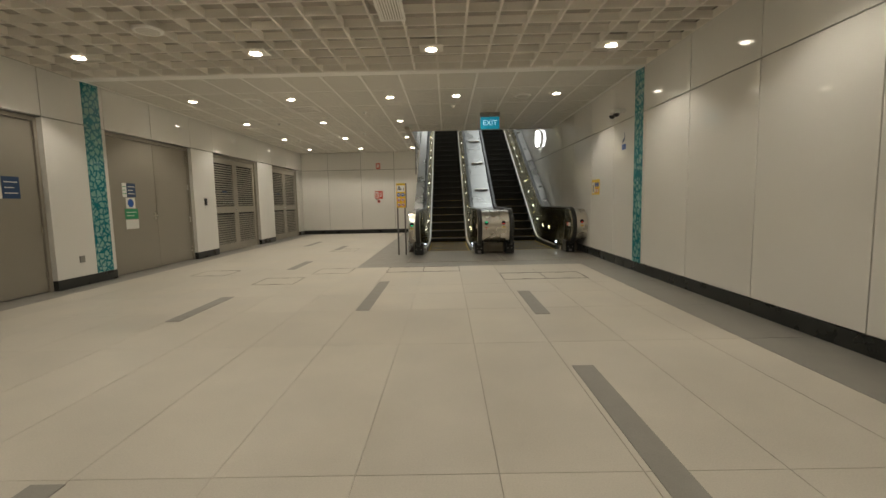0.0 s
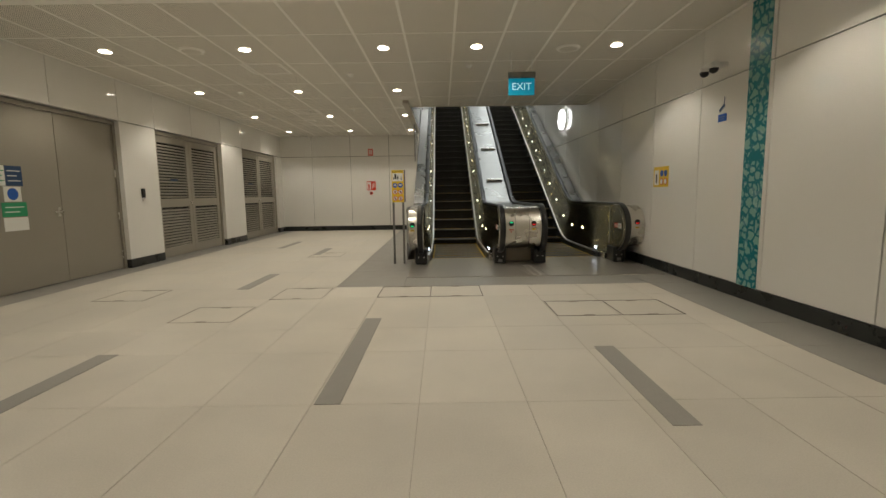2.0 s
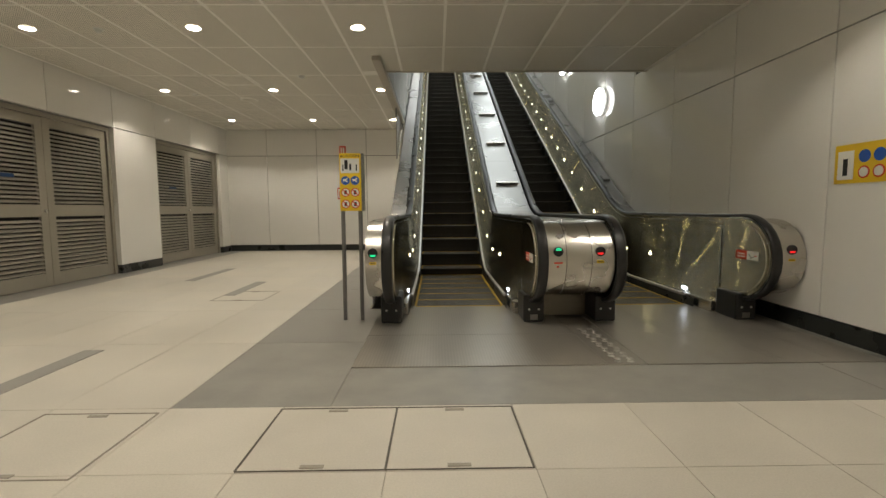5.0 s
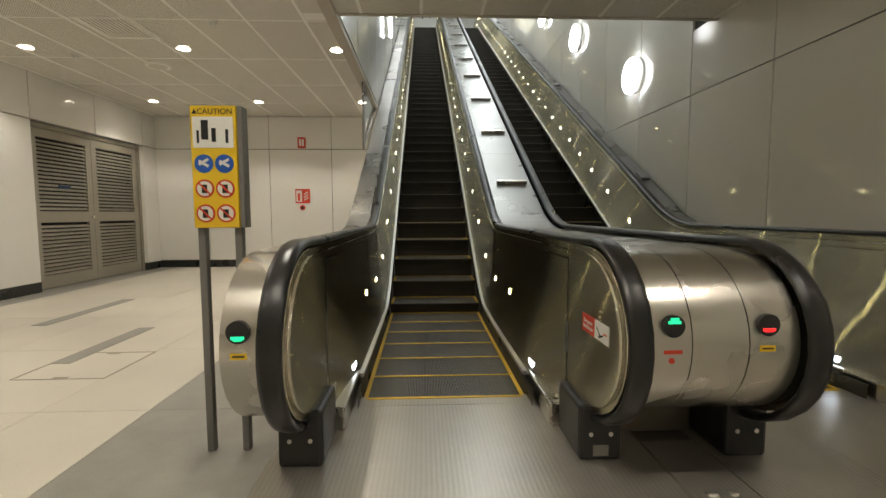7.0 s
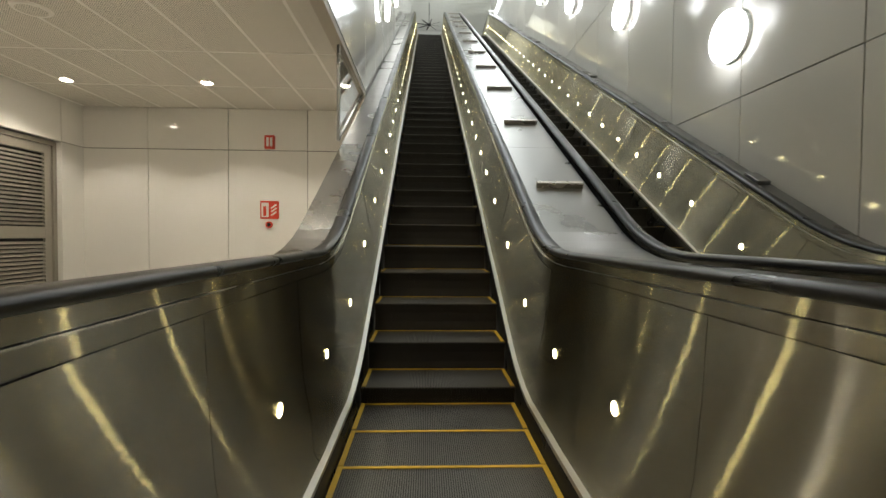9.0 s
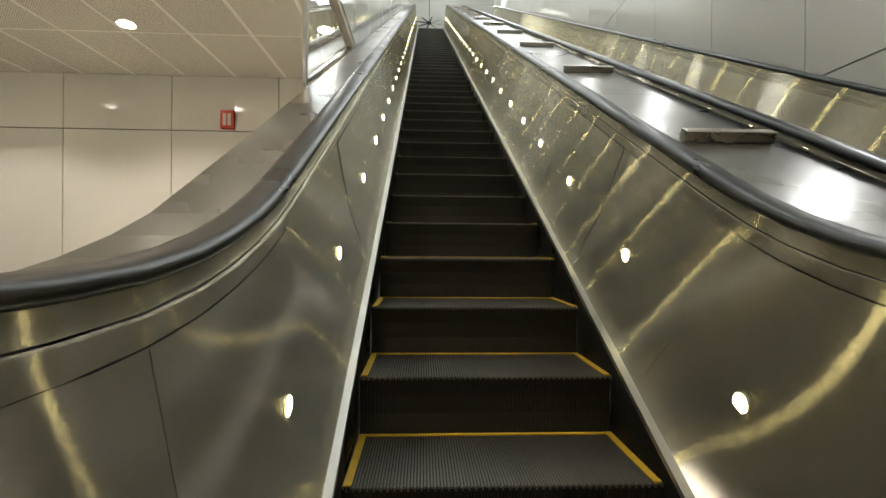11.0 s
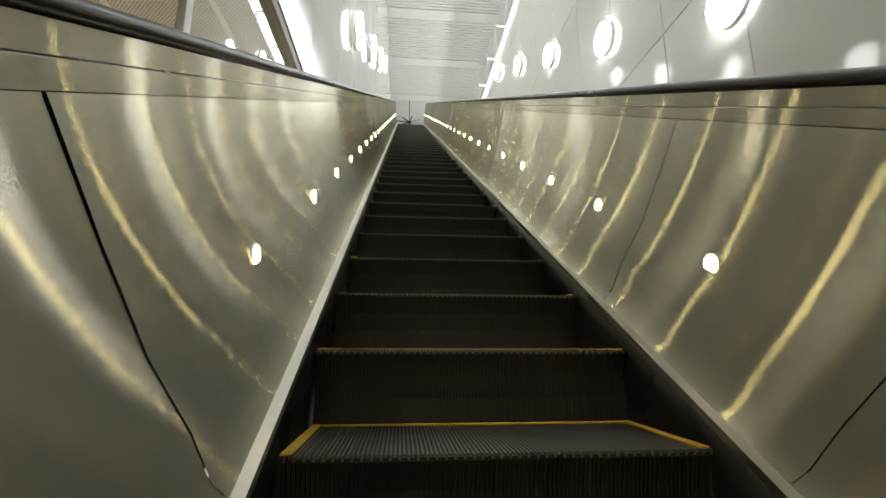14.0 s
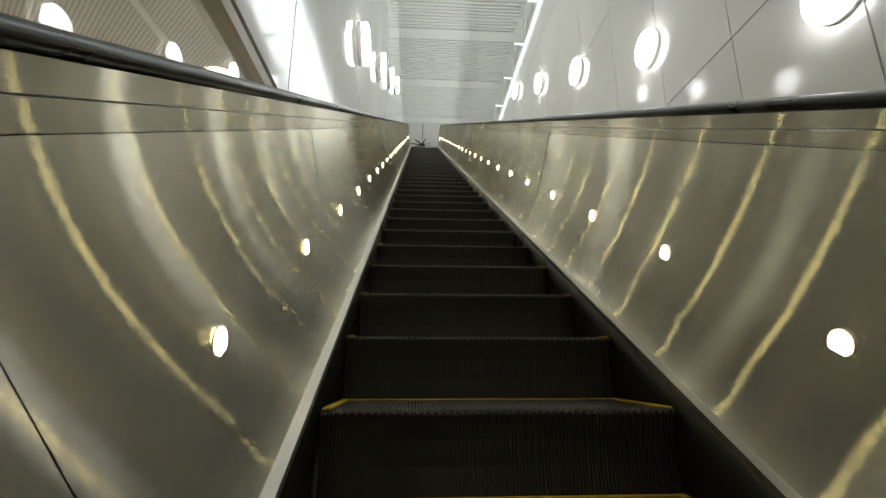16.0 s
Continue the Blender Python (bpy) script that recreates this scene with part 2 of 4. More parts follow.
def box(bm, x0, x1, y0, y1, z0, z1, bevel=0.0):
    r = bmesh.ops.create_cube(bm, size=1.0, matrix=Matrix.Translation(((x0 + x1) / 2, (y0 + y1) / 2, (z0 + z1) / 2))
                              @ Matrix.Diagonal((x1 - x0, y1 - y0, z1 - z0, 1)))
    if bevel:
        es = {e for v in r["verts"] for e in v.link_edges}
        bmesh.ops.bevel(bm, geom=list(es), offset=bevel, segments=2, affect="EDGES", profile=0.5)
    return bm


def disc(bm, c, axis, r, depth, seg=24):
    """A cylinder at c along an axis."""
    turn = {"x": pose(0, 0, 0, 0, 90, 0), "y": pose(0, 0, 0, 90, 0, 0), "z": Matrix()}[axis]
    bmesh.ops.create_cone(bm, cap_ends=True, segments=seg, radius1=r, radius2=r, depth=depth, matrix=Matrix.Translation(c) @ turn)
    return bm


def mesh_of(name, bm, material, smooth=False):
    me = bpy.data.meshes.new(name)
    bm.normal_update()
    bm.to_mesh(me)
    bm.free()
    me.materials.append(material)
    if smooth:
        for p in me.polygons:
            p.use_smooth = True
    return me


def part(name, bm, material, parent=None, label="", smooth=False):
    ob = new(name, mesh_of(name, bm, material, smooth))
    if parent:
        ob.parent = parent
    if label:
        ob["label"] = label
    return ob


def piece(name, me, parent, x=0, y=0, z=0):
    ob = new(name, me)
    ob.parent = parent
    ob.location = (x, y, z)
    return ob


def bx(x0, x1, y0, y1, z0, z1, bevel=0.0):
    return box(bmesh.new(), x0, x1, y0, y1, z0, z1, bevel)


def thing(name, label, category, group="", kind="", at=(0, 0, 0)):
    ob = new(name)
    ob.location = at
    return tagged(ob, label, category, group, kind)


def lean(y, dz):
    """Where a joint that stands square to the incline comes to lie, dz above its foot."""
    return y - dz * (rise(y + 0.01) - rise(y - 0.01)) / 0.02


def sweep(section, ys, height, closed=False, square=False):
    """A skin along y: section lists (x, dz); height gives the z under it. Carries a UV map that runs along the length."""
    bm = bmesh.new()
    uv = bm.loops.layers.uv.new("UVMap")
    rings = []
    for y in ys:
        feet = [lean(y, dz) if square else y for x, dz in section]
        rings.append([bm.verts.new((x, q, height(q) + dz)) for q, (x, dz) in zip(feet, section)])
    n = len(section)
    for i in range(len(ys) - 1):
        for j in range(n if closed else n - 1):
            k = (j + 1) % n
            f = bm.faces.new((rings[i][j], rings[i][k], rings[i + 1][k], rings[i + 1][j]))
            for lp, (u, v) in zip(f.loops, ((ys[i], j), (ys[i], j + 1), (ys[i + 1], j + 1), (ys[i + 1], j))):
                lp[uv].uv = (u, v * 0.3)
    if closed:
        bm.faces.new(rings[0])
        bm.faces.new(rings[-1][::-1])
    bmesh.ops.recalc_face_normals(bm, faces=bm.faces)
    return bm


def span(a, b, step=0.15):
    """Stations from a to b: close together in the bends, wide on the straights."""
    out = [a]
    while out[-1] < b - 1e-6:
        y = out[-1]
        near = y < 11.0 or min(abs(y - KINK), abs(y - TOP)) < BEND + 0.35
        out.append(min(b, y + (step if near else 0.6)))
    return out


def words(text, parent, m, size, material, name="lettering"):
    cu = bpy.data.curves.new(name, "FONT")
    cu.body, cu.size, cu.extrude, cu.align_x, cu.align_y = text, size, 0.001, "CENTER", "CENTER"
    tmp = new("tmp", cu)
    me = bpy.data.meshes.new_from_object(tmp.evaluated_get(bpy.context.evaluated_depsgraph_get()))
    bpy.data.objects.remove(tmp)
    me.materials.clear()
    me.materials.append(material)
    ob = new(name, me)
    ob.parent = parent
    ob.matrix_local = m
    return ob

# ---------------------------------------------------------------- shell of the hall and the stairwell


def shell(name, x0, x1, y0, y1, z0, z1, material, label, category="wall"):
    return tagged(part(name, bx(x0, x1, y0, y1, z0, z1), material), label, category, kind="structure")


floor = shell("floor", -6.0, 3.6, BEHIND - 0.2, 10.62, -0.3, -0.006, M_GROUT, "beige stone tiled concourse floor with grey granite borders", "floor")
floor_side = shell("floor_side", -6.0, WELL_X + 0.02, 10.62, 18.5, -0.3, -0.006, M_GROUT, "beige stone tiled floor beside the escalator", "floor")
shell("floor_pit", WELL_X + 0.02, 3.6, 10.62, 18.5, -1.2, -0.9, M_GROUT, "dark concrete pit below the escalators", "floor")
wall_right = shell("wall_right", WALL_R + 0.03, WALL_R + 0.25, BEHIND - 0.2, FAR, -0.3, PARAPET, M_DARKGAP, "glossy white enamel panel wall with thin dark joints")
wall_back = shell("wall_back", -6.0, WELL_X - 0.05, WALL_B + 0.03, WALL_B + 0.25, -0.3, 3.4, M_DARKGAP, "white enamel panel wall at the end of the concourse")
wall_left = shell("wall_left", -6.0, WALL_L - 0.22, BEHIND - 0.2, WALL_B + 0.3, -0.3, 3.4, M_DARKGAP, "white enamel panel wall with steel service doors")
shell("wall_rear", -6.0, 3.6, BEHIND - 0.25, BEHIND, -0.3, 3.4, M_ENAMEL, "plain white panel wall closing the concourse")
wall_well = shell("wall_stairwell", WELL_X - 0.25, WELL_X - 0.03, WELL_Y, FAR, CEIL + 0.02, ROOF, M_DARKGAP, "glossy white enamel panel wall of the escalator shaft")
shell("wall_well_low", WELL_X - 0.25, WELL_X - 0.03, 18.49, FAR, -0.3, CEIL + 0.015, M_DARKGAP, "white wall below the escalator shaft")
shell("wall_bulkhead", WELL_X - 0.25, 3.6, WELL_Y - 0.22, WELL_Y - 0.02, CEIL + 0.06, ROOF, M_PAINT, "white painted bulkhead above the ceiling edge")
shell("wall_top", WELL_X - 0.25, 6.0, FAR, FAR + 0.2, -0.3, ROOF, M_PAINT, "white painted wall beyond the upper landing")
shell("floor_upper", WELL_X - 0.2, 3.3, TOP + 1.6, FAR, TOPZ - 0.3, TOPZ, M_TILE, "pale upper landing floor", "floor")

# glossy wall panels, each a plate with dark open joints


def plates(parent, axis, at, sides, ups, thick=0.03, gap=0.0055, flip=1):
    """Panels on a wall: axis 'x' for a wall along y at x = at, 'y' for a wall along x."""
    cache = {}
    for a0, a1 in zip(sides, sides[1:]):
        for z0, z1 in zip(ups, ups[1:]):
            key = (round(a1 - a0, 3), round(z1 - z0, 3))
            if key not in cache:
                w, h = key[0] / 2 - gap, key[1] / 2 - gap
                bm = bx(0, thick, -w, w, -h, h, 0.003) if axis == "x" else bx(-w, w, 0, thick, -h, h, 0.003)
                cache[key] = mesh_of("panel", bm, M_ENAMEL)
            c, z = (a0 + a1) / 2, (z0 + z1) / 2
            piece("panel", cache[key], parent, *((at, c, z) if axis == "x" else (c, at, z)))


ROWS_Z = (0.15, 2.465, 5.06, 7.65, 10.24, PARAPET)
RY = [8.19 + 1.285 * k for k in range(-9, 25)]
plates(wall_right, "x", WALL_R, [y for y in RY if y < WELL_Y + 0.5], (0.15, 2.465, CEIL + 0.05))
plates(wall_right, "x", WALL_R, [y for y in RY if y > WELL_Y - 0.4], (0.15,) + ROWS_Z[1:])
plates(wall_back, "y", WALL_B, [-5.6, -4.31, -3.025, -1.735, WELL_X - 0.06], (0.15, 2.465, CEIL))
LY = [16.92 + 1.285 * k for k in range(-3, 18)]
plates(wall_well, "x", WELL_X - 0.03, [WELL_Y + 0.01] + [y for y in LY if y > 13.3], (CEIL + 0.03, 5.06, 7.65, 10.24, 12.83, ROOF))
wl = tagged(part("wall_stairwell_foot", bx(WELL_X - 0.03, WELL_X, 16.92, FAR, 0.0, CEIL + 0.022, 0.003), M_ENAMEL),
            "white enamel panels beside the escalator deck", "wall", kind="structure")

# left wall: upper panels, piers between the doors, reveals
DOORS = [(3.65, 6.3), (7.5, 10.08), (11.05, 13.67), (14.84, 17.46)]
EDGES = [BEHIND] + [y for d in DOORS for y in d] + [WALL_B]
plates(wall_left, "x", WALL_L - 0.03, [BEHIND, -2.2, -0.3, 1.7, 3.65, 4.95, 6.3, 7.5, 8.72, 10.08, 11.05, 12.35, 13.67, 14.84, 16.15, 17.46, WALL_B], (2.47, CEIL))
for a, b in zip(EDGES[0::2], EDGES[1::2]):
    part("pier", bx(WALL_L - 0.22, WALL_L, a, b, 0.15, 2.462, 0.004), M_ENAMEL, wall_left, "white enamel pier between doors")
    sk = part("skirting", bx(WALL_L - 0.215, WALL_L + 0.004, a - 0.003, b + 0.003, 0.0, 0.148, 0.003), M_SKIRTING, wall_left, "black stone skirting")
part("lintel", bx(WALL_L - 0.21, WALL_L - 0.032, BEHIND, WALL_B, 2.472, CEIL), M_ENAMEL, wall_left)


def skirt(name, x0, x1, y0, y1):
    tagged(part(name, bx(x0, x1, y0, y1, 0.0, 0.148, 0.003), M_SKIRTING), "black stone skirting along the white wall", "baseboard", kind="structure")


skirt("baseboard_right", WALL_R - 0.005, WALL_R + 0.03, BEHIND, 18.4)
skirt("baseboard_back", -5.33, WELL_X - 0.06, WALL_B - 0.005, WALL_B + 0.03)

# teal mosaic bands set into both walls
for name, x0, x1, y0, y1 in (("teal_band", WALL_R - 0.006, WALL_R + 0.02, 6.965, 7.285), ("teal_band", WALL_L - 0.02, WALL_L + 0.006, 7.06, 7.42)):
    band = thing(name, "vertical teal pebble-pattern mosaic band on white wall", "wall panel", "teal bands")
    part("panel", bx(x0, x1, y0, y1, 0.152, CEIL - 0.002, 0.002), M_TEAL, band)

# ---------------------------------------------------------------- ceilings
bm = bmesh.new()
CX = [-1.035 + 0.611 * k for k in range(-7, 8)]
CY = [7.12] + [8.1 + 1.24 * k for k in range(0, 9)]
for i, x in enumerate(CX[:-1]):
    for y0, y1 in zip(CY, CY[1:]):
        x1 = CX[i + 1]
        if y0 > WELL_Y - 1.3 and x1 > WELL_X - 0.3:
            y1c = min(y1, WELL_Y)
            if y0 < WELL_Y - 0.05:
                box(bm, x + 0.012, x1 - 0.012, y0 + 0.012, y1c - 0.004, CEIL, CEIL + 0.03)
            elif x < WELL_X - 0.1:
                box(bm, x + 0.012, WELL_X - 0.06, y0 + 0.012, y1 - 0.012, CEIL, CEIL + 0.03)
            continue
        box(bm, x + 0.012, x1 - 0.012, y0 + 0.012, y1 - 0.012, CEIL, CEIL + 0.03)
ceiling = tagged(part("ceiling", bm, M_CEIL), "beige perforated metal tile ceiling on light bars", "ceiling", kind="structure")
bm = bmesh.new()
for x in CX:
    if x < WELL_X - 0.1:
        box(bm, x - 0.016, x + 0.016, 7.1, WALL_B, CEIL - 0.005, CEIL + 0.003)
    elif x < WALL_R:
        box(bm, x - 0.016, x + 0.016, 7.1, WELL_Y - 0.02, CEIL - 0.005, CEIL + 0.003)
for y in CY[1:-1]:
    box(bm, WALL_L, WALL_R if y < WELL_Y else WELL_X - 0.06, y - 0.011, y + 0.011, CEIL - 0.004, CEIL + 0.003)
tagged(part("ceiling_grid", bm, M_TBAR), "pale ceiling bars between the perforated tiles", "ceiling", kind="structure")
tagged(part("ceiling_bars", box(bx(-6, 3.29, 7.1, WELL_Y - 0.003, CEIL + 0.004, CEIL + 0.05), -6, WELL_X - 0.055, WELL_Y + 0.001, 18.3, CEIL + 0.004, CEIL + 0.05), M_TBAR),
       "pale ceiling grid bars above the perforated tiles", "ceiling", kind="structure")
bm = bmesh.new()
P = 0.345
nx, ny = int((WALL_R - WALL_L) / P) + 1, int((6.9 - BEHIND) / P) + 1
for i in range(nx + 1):
    x = WALL_L + i * P
    box(bm, x - 0.011, x + 0.011, BEHIND, 6.9, CEIL, CEIL + 0.09)
for j in range(ny + 1):
    y = 6.9 - j * P
    box(bm, WALL_L, WALL_R, y - 0.011, y + 0.011, CEIL + 0.0015, CEIL + 0.088)
tagged(part("ceiling_open_cell", bm, M_CELL), "beige open-cell metal grid ceiling", "ceiling", kind="structure")
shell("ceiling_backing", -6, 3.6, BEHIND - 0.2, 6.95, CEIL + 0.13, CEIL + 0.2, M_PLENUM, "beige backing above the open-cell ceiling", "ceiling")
shell("ceiling_beam", -5.36, 3.29, 6.91, 7.1, CEIL - 0.012, CEIL + 0.12, M_TBAR, "pale trim strip where the two ceilings meet", "trim")
shell("ceiling_fascia", WELL_X - 0.12, WELL_X - 0.001, 12.15, 16.9, CEIL - 0.06, CEIL + 0.003, M_BEIGE, "beige fascia along the ceiling opening", "trim")
shell("ceiling_fascia_front", WELL_X, 3.29, WELL_Y - 0.018, WELL_Y + 0.03, CEIL - 0.012, CEIL + 0.25, M_BEIGE, "beige fascia at the edge of the ceiling", "trim")

# roof over the shaft: white slats on bearers, a clerestory with white frames
bm = bmesh.new()
y = 13.0
while y < FAR:
    box(bm, WELL_X, 3.6, y, y + 0.1, ROOF, ROOF + 0.04)
    y += 0.155
for k in range(8):
    box(bm, WELL_X, 3.6, 13.6 + 3.1 * k, 14.1 + 3.1 * k, ROOF - 0.03, ROOF - 0.002)
tagged(part("ceiling_roof_slats", bm, M_PAINT), "white slatted roof lining over the escalator shaft", "ceiling", kind="structure")
shell("roof", WELL_X - 0.3, 4.6, WELL_Y - 0.3, FAR + 0.2, ROOF + 0.06, ROOF + 0.2, M_PAINT, "white roof deck above the slats", "roof")
shell("clerestory_wall", 4.0, 4.2, WELL_Y - 0.2, FAR, PARAPET - 0.6, ROOF, M_PAINT, "white wall behind the clerestory frames")
shell("clerestory_ledge", WALL_R, 4.05, WELL_Y - 0.2, FAR, PARAPET - 0.02, PARAPET + 0.03, M_PAINT, "white ledge on top of the panel wall", "trim")
cl = thing("clerestory_frame", "white painted steel frames above the panel wall", "frame")
bm = bmesh.new()
fr_me = mesh_of("post", bx(-0.05, 0.05, -0.05, 0.05, 0, ROOF - PARAPET - 0.05, 0.004), M_PAINT)
br_me = mesh_of("bracket", bx(-0.3, 0.0, -0.03, 0.03, 0, 0.06, 0.004), M_PAINT)
for k in range(12):
    piece("post", fr_me, cl, 3.62, 14.5 + 1.9 * k, PARAPET + 0.03)
    piece("bracket", br_me, cl, 3.57, 14.5 + 1.9 * k, PARAPET + 0.9)
    piece("bracket", br_me, cl, 3.57, 14.5 + 1.9 * k, PARAPET + 1.9)
part("rail", bx(3.6, 3.65, 13.5, FAR, PARAPET + 1.0, PARAPET + 1.06), M_PAINT, cl)

# ---------------------------------------------------------------- doors


def plain_door(y0, y1, seam, k):
    d = tagged(new("door_%d" % k), "taupe painted steel double service door, closed", "door", kind="structure")
    xf = WALL_L - 0.07
    bm = bx(xf - 0.12, xf, y0 + 0.004, y0 + 0.06, 0, 2.45, 0.003)
    box(bm, xf - 0.12, xf, y1 - 0.06, y1 - 0.004, 0, 2.45, 0.003)
    box(bm, xf - 0.12, xf, y0 + 0.06, y1 - 0.06, 2.4, 2.458, 0.003)
    part("door_frame", bm, M_DOOR, d)
    for a, b in ((y0 + 0.064, seam - 0.003), (seam + 0.003, y1 - 0.064)):
        part("door_leaf", bx(xf - 0.08, xf - 0.03, a, b, 0.012, 2.396, 0.003), M_DOOR, d)
    h = bx(xf - 0.03, xf + 0.03, seam - 0.08, seam - 0.05, 1.0, 1.03, 0.004)
    box(h, xf + 0.018, xf + 0.032, seam - 0.2, seam - 0.05, 1.005, 1.025, 0.004)
    box(h, xf - 0.03, xf - 0.02, seam - 0.09, seam - 0.04, 0.95, 1.08, 0.003)
    part("door_handle", h, M_STEELX, d, "satin steel lever handle")
    for z in (0.25, 0.9, 1.6, 2.2):
        part("hinge", disc(bmesh.new(), (xf - 0.024, y1 - 0.066, z), "z", 0.012, 0.12, 10), M_STEELX, d)
    return d


def louvre_door(y0, y1, k):
    d = tagged(new("door_%d" % k), "taupe steel double door with louvred panels, closed", "door", kind="structure")
    xf = WALL_L - 0.07
    bm = bx(xf - 0.12, xf, y0 + 0.004, y0 + 0.07, 0, 2.45, 0.003)
    box(bm, xf - 0.12, xf, y1 - 0.07, y1 - 0.004, 0, 2.45, 0.003)
    box(bm, xf - 0.12, xf, y0 + 0.07, y1 - 0.07, 2.39, 2.458, 0.003)
    part("door_frame", bm, M_DOOR, d)
    mid = (y0 + y1) / 2
    slat = None
    for a, b in ((y0 + 0.074, mid - 0.003), (mid + 0.003, y1 - 0.074)):
        leaf = bmesh.new()
        box(leaf, xf - 0.08, xf - 0.03, a, a + 0.12, 0.012, 2.386, 0.002)
        box(leaf, xf - 0.08, xf - 0.03, b - 0.12, b, 0.012, 2.386, 0.002)
        for z0, z1 in ((0.012, 0.2), (1.0, 1.17), (2.26, 2.386)):
            box(leaf, xf - 0.08, xf - 0.031, a + 0.12, b - 0.12, z0, z1)
        lf = part("door_leaf", leaf, M_LOUVRE, d)
        # black sheet that puts the shade between the slats into colour
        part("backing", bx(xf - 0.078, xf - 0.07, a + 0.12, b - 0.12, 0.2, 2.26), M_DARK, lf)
        w = b - a - 0.24
        bm = bmesh.new()
        vs = [bm.verts.new(c) for c in ((0, 0, 0), (0, w, 0), (-0.036, w, 0.03), (-0.036, 0, 0.03), (0, 0, -0.01), (0, w, -0.01), (-0.036, w, 0.02), (-0.036, 0, 0.02))]
        for q in ((0, 1, 2, 3), (7, 6, 5, 4), (0, 4, 5, 1), (3, 2, 6, 7)):
            bm.faces.new([vs[i] for i in q])
        bmesh.ops.recalc_face_normals(bm, faces=bm.faces)
        me = mesh_of("slat", bm, M_LOUVRE)
        for z0, n in ((0.225, 13), (1.2, 18)):
            for i in range(n):
                piece("slat", me, lf, xf - 0.031, a + 0.12, z0 + i * 0.0585)
    part("label_plate", bx(xf - 0.03, xf - 0.025, mid - 0.75, mid - 0.5, 1.52, 1.57), M_NAVY, d, "small blue plate")
    part("knob", disc(bmesh.new(), (xf - 0.02, mid - 0.05, 1.08), "x", 0.025, 0.04, 14), M_STEELX, d, "satin steel knob")
    return d


plain_door(*DOORS[0], 4.85, 1)
plain_door(*DOORS[1], 8.87, 2)
louvre_door(*DOORS[2], 3)
louvre_door(*DOORS[3], 4)

# notices on the plain doors
xd = WALL_L - 0.099


def notice(y0, y1, z0, z1, material, label, bars=0, mark=None, x=xd, barm=None):
    n = thing("door_notice", label, "sign", "door notices")
    part("plate", bx(x, x + 0.004, y0, y1, z0, z1), material, n)
    for i in range(bars):
        zz = z1 - (i + 1) * (z1 - z0) / (bars + 1)
        part("print_bar", bx(x + 0.004, x + 0.006, y0 + 0.12 * (y1 - y0), y1 - (0.12 + 0.2 * (i % 2)) * (y1 - y0), zz - 0.006, zz + 0.006), barm or M_WHITE, n)
    if mark:
        part("mark", disc(bmesh.new(), (x + 0.005, (y0 + y1) / 2, (z0 + z1) / 2), "x", min(y1 - y0, z1 - z0) * 0.4, 0.004), mark, n)


notice(7.93, 8.04, 1.37, 1.62, M_WHITE, "pale paper notice on taupe steel door", 3, barm=M_GREEN)
notice(8.045, 8.28, 1.37, 1.62, M_NAVY, "navy notice with white print on taupe steel door", 3)
notice(8.0, 8.24, 1.17, 1.36, M_WHITE, "white notice with blue disc on taupe steel door", 0, M_BLUE)
notice(7.95, 8.3, 0.98, 1.16, M_GREEN, "green notice with white print on taupe steel door", 2, x=xd)
notice(7.96, 8.3, 0.8, 0.97, M_WHITE, "blank white paper on taupe steel door")
notice(5.6, 5.7, 1.33, 1.62, M_WHITE, "pale notice on taupe steel door", 2, barm=M_GREEN)
notice(5.71, 5.96, 1.33, 1.62, M_NAVY, "navy notice with white print on taupe steel door", 3)
reader = thing("card_reader", "small black card reader on white pier", "card reader")
part("body", bx(WALL_L, WALL_L + 0.03, 10.5, 10.58, 1.2, 1.36, 0.006), M_BLACK, reader)
part("base", bx(WALL_L, WALL_L + 0.012, 10.52, 10.56, 1.14, 1.19, 0.003), M_WHITE, reader)
sock = thing("wall_socket", "small grey socket plate low on white pier", "socket")
part("plate", bx(WALL_L, WALL_L + 0.012, 6.72, 6.82, 0.36, 0.46, 0.004), M_DECK, sock)

# ---------------------------------------------------------------- ceiling fittings


def downlight(x, y):
    d = thing("downlight", "round recessed white downlight, lit", "ceiling light", "ceiling downlights", at=(x, y, CEIL))
    bm = bmesh.new()
    bmesh.ops.create_cone(bm, cap_ends=False, segments=28, radius1=0.09, radius2=0.068, depth=0.02, matrix=Matrix.Translation((0, 0, -0.011)))
    bmesh.ops.solidify(bm, geom=bm.faces[:], thickness=0.004)
    part("trim_ring", bm, M_PAINT, d, "white trim ring", True)
    part("lens", disc(bmesh.new(), (0, 0, -0.014), "z", 0.066, 0.01, 28), E_LAMP, d, "glowing lens")
    return d


first = downlight(*LAMPS[0])
part("mount_plate", bx(-0.15, 0.15, -0.15, 0.15, 0.0, 0.02, 0.002), M_CELL, first)
for x, y in LAMPS[1:16]:
    copy_thing(first, pose(x, y, CEIL - 0.004))
first.location.z -= 0.004
second = downlight(*LAMPS[16])
for x, y in LAMPS[17:]:
    copy_thing(second, pose(x, y, CEIL))


def round_cover(x, y, r, name, label, cat):
    d = thing(name, label, cat, at=(x, y, CEIL))
    bm = bmesh.new()
    bmesh.ops.create_cone(bm, cap_ends=True, segments=28, radius1=r * 0.93, radius2=r, depth=0.02, matrix=Matrix.Translation((0, 0, -0.012)))
    part("cover", bm, M_TBAR, d, "", False)
    part("grille", disc(bmesh.new(), (0, 0, -0.022), "z", r * 0.75, 0.004, 28), M_CEIL, d)


